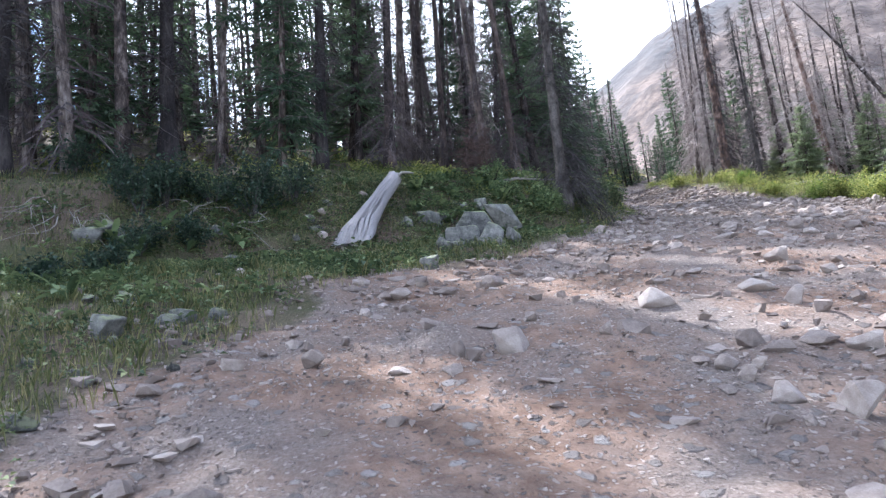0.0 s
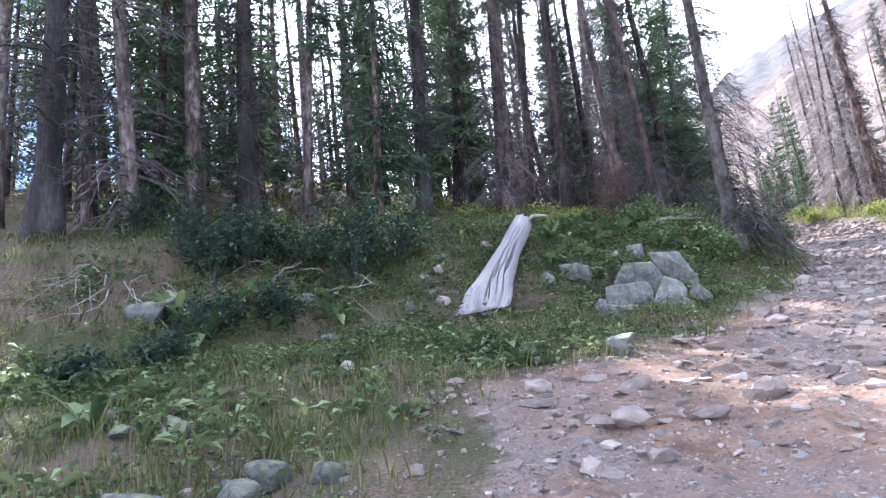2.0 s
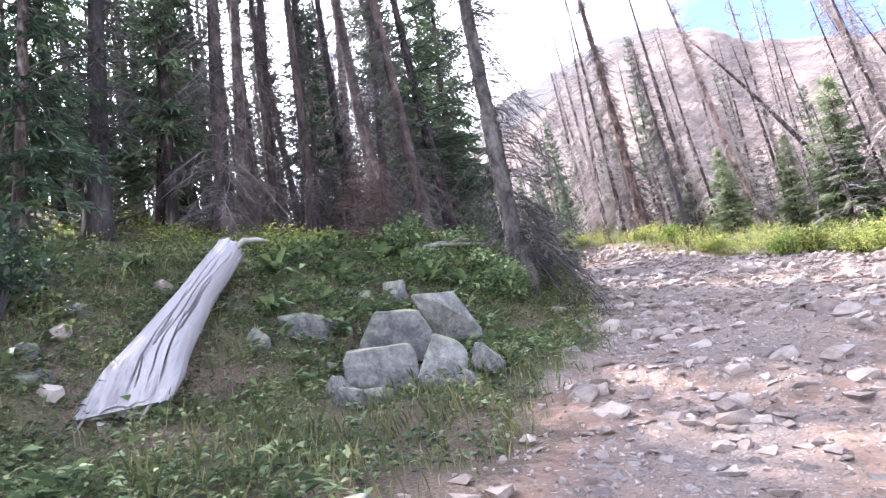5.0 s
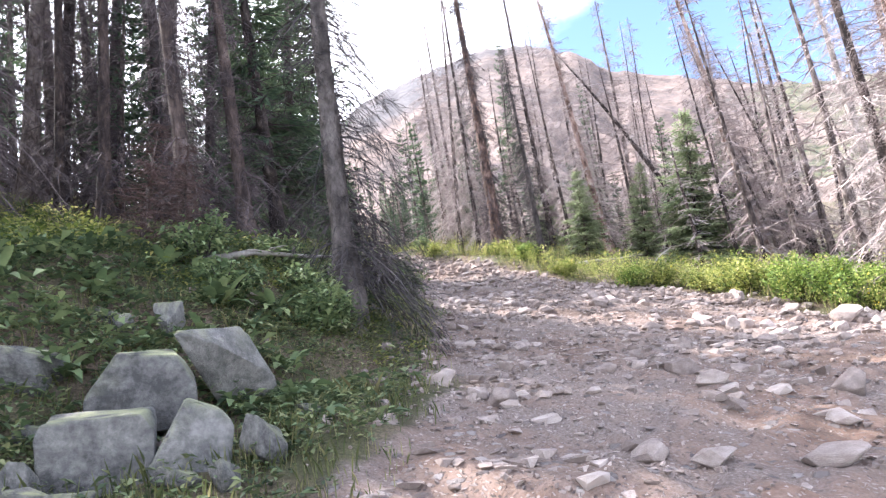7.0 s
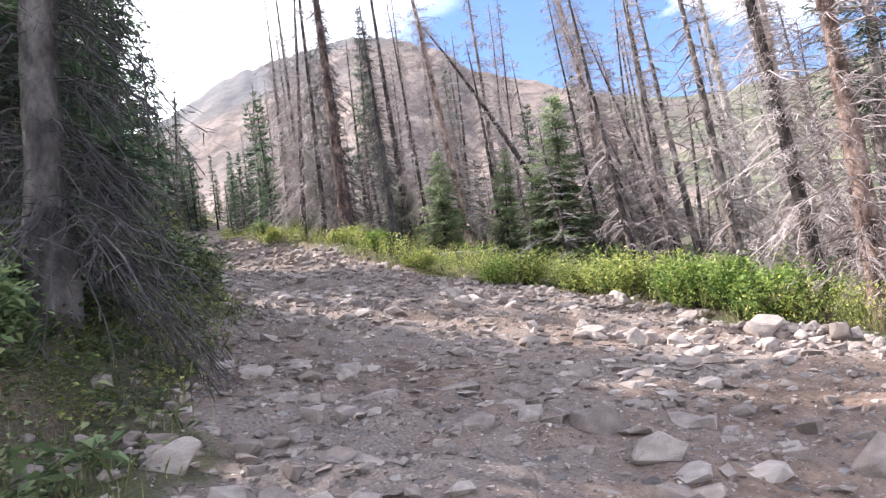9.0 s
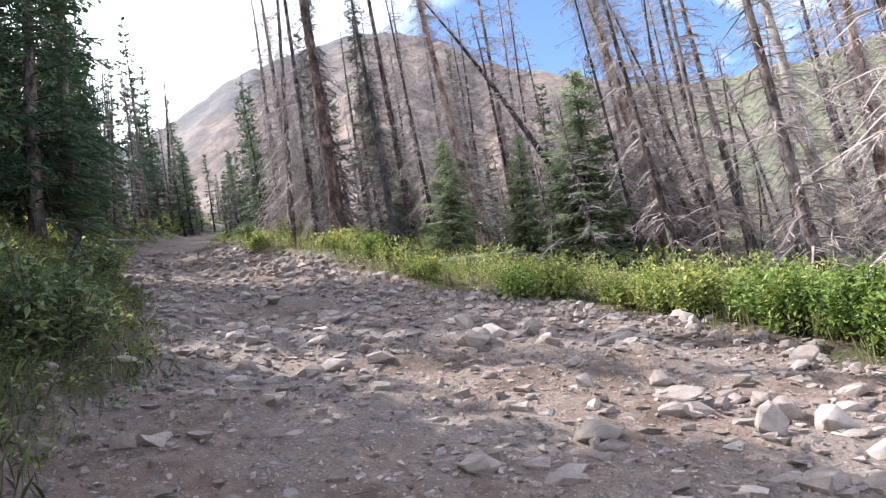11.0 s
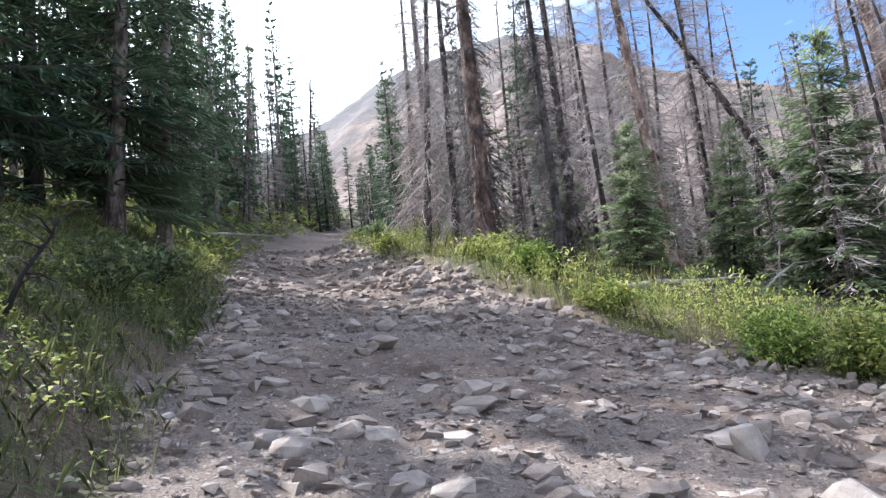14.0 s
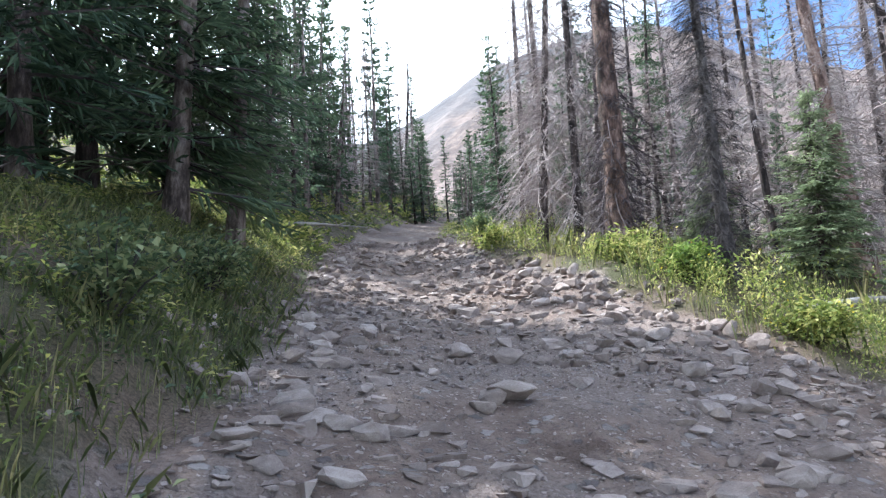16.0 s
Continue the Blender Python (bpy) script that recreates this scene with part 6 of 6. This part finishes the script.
shrub(7.54, 31.91, 0.80, 1.20, 22, LEAF, "green leafy shrub at the road's edge")
shrub(6.96, 28.94, 0.80, 1.20, 23, LEAF, "green leafy shrub at the road's edge")
shrub(5.60, 22.97, 0.90, 1.20, 26, LEAF, "green leafy shrub at the road's edge")
shrub(5.87, 22.62, 0.80, 1.00, 27, LEAF, "green leafy shrub at the road's edge")
for k, (bx, by, tall, wide, leaf) in enumerate([(15.3, 23.4, 0.95, 1.5, WEED), (15.6, 24.6, 0.8, 1.4, WEED), (15.0, 21.6, 0.85, 1.4, BUSH_LEAF), (15.4, 20.4, 0.9, 1.6, BUSH_LEAF), (15.2, 19.2, 0.9, 1.5, BUSH_LEAF), (15.6, 27.6, 0.7, 1.2, BUSH_LEAF), (15.0, 33.0, 0.75, 1.1, BUSH_LEAF), (14.9, 30.4, 0.6, 1.0, WEED), (14.6, 34.4, 0.6, 1.0, WEED), (14.9, 43.0, 0.8, 1.1, DOCK), (14.3, 40.2, 0.6, 1.0, WEED), (14.9, 22.5, 1.0, 1.2, WEED), (14.75, 20.9, 1.05, 1.5, BUSH_LEAF), (14.45, 20.0, 1.05, 1.5, BUSH_LEAF), (14.3, 19.2, 1.0, 1.4, BUSH_LEAF), (15.1, 25.9, 0.85, 1.2, WEED), (14.9, 26.9, 0.75, 1.1, BUSH_LEAF)]):
    shrub(bx, by, tall, wide, 40 + k, leaf, "green leafy bush among the roadside weeds", 26)


LEAVES = []
for seed in range(4):
    rng = random.Random(900 + seed)
    b = Build()
    for k in range(20):
        a, rise, ln = rng.uniform(0, 6.3), rng.uniform(0.35, 1.5), rng.uniform(0.22, 0.40)
        out, across = Vector((math.cos(a), math.sin(a), 0)), Vector((-math.sin(a), math.cos(a), rng.uniform(-0.3, 0.3)))
        base = len(b.v)
        for j, w in enumerate((0.010, 0.036, 0.048, 0.036, 0.004)):
            q = j / 4
            p = out * (0.02 + ln * q * (1 - 0.15 * q)) + Vector((0, 0, ln * (rise * q - 0.75 * q * q)))
            b.v += [p - across * w, p + Vector((0, 0, -0.25 * w)), p + across * w]
        for j in range(4):
            for i in range(2):
                b.f.append((base + 3 * j + i, base + 3 * j + i + 1, base + 3 * j + i + 4, base + 3 * j + i + 3))
    LEAVES.append(b.mesh("leafy_plant", DOCK, True))
for k, (x, y) in enumerate([(2.98, 18.25), (1.72, 17.94), (2.02, 17.8), (2.3, 17.28), (1.49, 17.35), (3.81, 19.47), (2.12, 18.84), (2.44, 18.39), (0.24, 16.48), (-0.42, 17.63), (-2.12, 17.17), (1.22, 18.67), (-0.5, 16.8), (-4.97, 9.34), (-5.63, 13.08), (-4.9, 13.56), (-6.83, 12.27), (-6.21, 13.3), (-4.06, 14.1), (0.47, 17.78), (1.57, 18.65), (-6.42, 11.24), (-5.65, 13.34), (-6.4, 13.45), (-5.5, 13.81), (-7.36, 11.86)]):
    rng = random.Random(950 + k)
    ob = new("leafy_plant", LEAVES[k % 4])
    size = rng.uniform(0.9, 1.4)
    ob.matrix_basis = pose(x, y, float(height(x, y)), 0, 0, rng.uniform(0, 360)) @ Matrix.Diagonal((size, size, size, 1))
    tagged(ob, "bright green plant with long arching leaves on the bank", "plant", "leafy plants on the bank")


# ---- loose stones of the road ----
srng = np.random.default_rng(11)
N = 62000
sx, sy = srng.uniform(-6, 17, N), srng.uniform(1, 50, N)
inside = on_road(sx, sy)
cluster = value_noise(sx * 0.55, sy * 0.55, 31)
berm = np.exp(-((side(ROAD_R, sx, sy) - 0.5) / 0.8) ** 2) + 0.5 * np.exp(-((side(ROAD_L, sx, sy) + 0.3) / 0.7) ** 2)
keep = (inside > -0.7) & (srng.random(N) < np.clip(0.22 + 1.3 * (cluster - 0.35) + 0.8 * berm, 0.05, 1) * (0.6 + 0.4 * soft(sy, 13, 19)))
sx, sy, berm = sx[keep], sy[keep], berm[keep]
size = 0.032 / (1 - 0.965 * srng.random(len(sx))) ** 0.66 * (1 + 0.35 * berm)
size = np.minimum(size, 0.30)
sz = height(sx, sy)
turn = srng.uniform(0, 360, len(sx))
flat = srng.uniform(0.45, 0.95, len(sx))
# broader flat stones pressed into the road, in runs
M = 18000
cx, cy = srng.uniform(-3, 15.5, M), srng.uniform(3, 47, M)
run = 0.16 * soft(cy, 17, 23) - 0.10 * (1 - soft(cy, 12, 17)) + value_noise(cx * 0.38 + 3, cy * 0.38, 33) + 0.25 * value_noise(cx * 1.2, cy * 1.2, 34)
ok = (on_road(cx, cy) > 0.3) & (srng.random(M) < np.clip((run - 0.42) * 3.2, 0.04, 1))
cx, cy = cx[ok], cy[ok]
csize = 0.09 + 0.30 * srng.random(len(cx)) ** 2.6
sx, sy, size = np.concatenate([sx, cx]), np.concatenate([sy, cy]), np.concatenate([size, csize])
sz = np.concatenate([sz, height(cx, cy) - 0.10 * csize])
turn = np.concatenate([turn, srng.uniform(0, 360, len(cx))])
flat = np.concatenate([flat, srng.uniform(0.35, 0.6, len(cx))])
order = np.argsort(-size * (sy < 34))
for k in order[:190]:
    ob = new("stone", STONES[k % len(STONES)])
    ob.parent = ground
    ob.matrix_basis = pose(sx[k], sy[k], sz[k] + size[k] * flat[k] * 0.18, srng.uniform(-15, 15), srng.uniform(-15, 15), turn[k]) @ Matrix.Diagonal((size[k], size[k] * 0.8, size[k] * flat[k], 1))


def gravel(name, ids, meshes, label):
    """Stones joined into one mesh."""
    vs, fs, base = [], [], 0
    shapes = [(np.array([v.co for v in m.vertices]), [tuple(p.vertices) for p in m.polygons]) for m in meshes]
    for k in ids:
        v, f = shapes[k % len(shapes)]
        c, s = math.cos(radians(turn[k])), math.sin(radians(turn[k]))
        w = v * (size[k], size[k] * 0.8, size[k] * flat[k])
        vs.append(np.stack([w[:, 0] * c - w[:, 1] * s + sx[k], w[:, 0] * s + w[:, 1] * c + sy[k], w[:, 2] + sz[k] + size[k] * flat[k] * (0.24 if size[k] < 0.1 else 0.17)], -1))
        fs += [tuple(i + base for i in p) for p in f]
        base += len(v)
    me = bpy.data.meshes.new(name)
    me.from_pydata(np.concatenate(vs).tolist(), [], fs)
    me.materials.append(meshes[0].materials[0])
    ob = tagged(new(name, me), label, kind="stuff")
    ob.parent = ground
    return ob


# rocks that have rolled out of the bank into the grass
bx, by = scatter(srng, 900, (-9, 5, 7, 19), lambda x, y: 0.16 * soft(side(ROAD_L, x, y), 0.1, 0.5) * soft(5 - side(ROAD_L, x, y), 0, 1.5))
for k in range(len(bx)):
    s = 0.10 + 0.22 * srng.random() ** 2
    ob = new("stone", STONES[k % len(STONES)])
    ob.parent = ground
    ob.matrix_basis = pose(bx[k], by[k], float(height(bx[k], by[k])) + s * 0.22, srng.uniform(-20, 20), srng.uniform(-20, 20), srng.uniform(0, 360)) @ Matrix.Diagonal((s, s * 0.8, s * 0.7, 1))
GRIT = [rock_mesh("grit", 430 + k, STONE, 7) for k in range(6)]
PEBBLES = [rock_mesh("pebble", 400 + k, STONE, 10) for k in range(6)]
gravel("gravel", order[190:], PEBBLES, "loose angular stones strewn over the dirt road")
# finer grit between the stones, thickest in the runs and along the edges
gx2, gy2 = scatter(srng, 60000, (-5, 15.5, 2.5, 33), lambda x, y: soft(on_road(x, y), -0.6, 0.2) * (0.12 + 0.75 * soft(value_noise(x * 0.8 + 9, y * 0.8, 35), 0.35, 0.65)))
sx, sy = gx2, gy2
sz = height(sx, sy)
size = 0.018 + 0.045 * srng.random(len(sx)) ** 2
turn = srng.uniform(0, 360, len(sx))
flat = srng.uniform(0.5, 1.0, len(sx))
gravel("grit", np.arange(len(sx)), GRIT, "fine pale grit scattered over the dirt road")
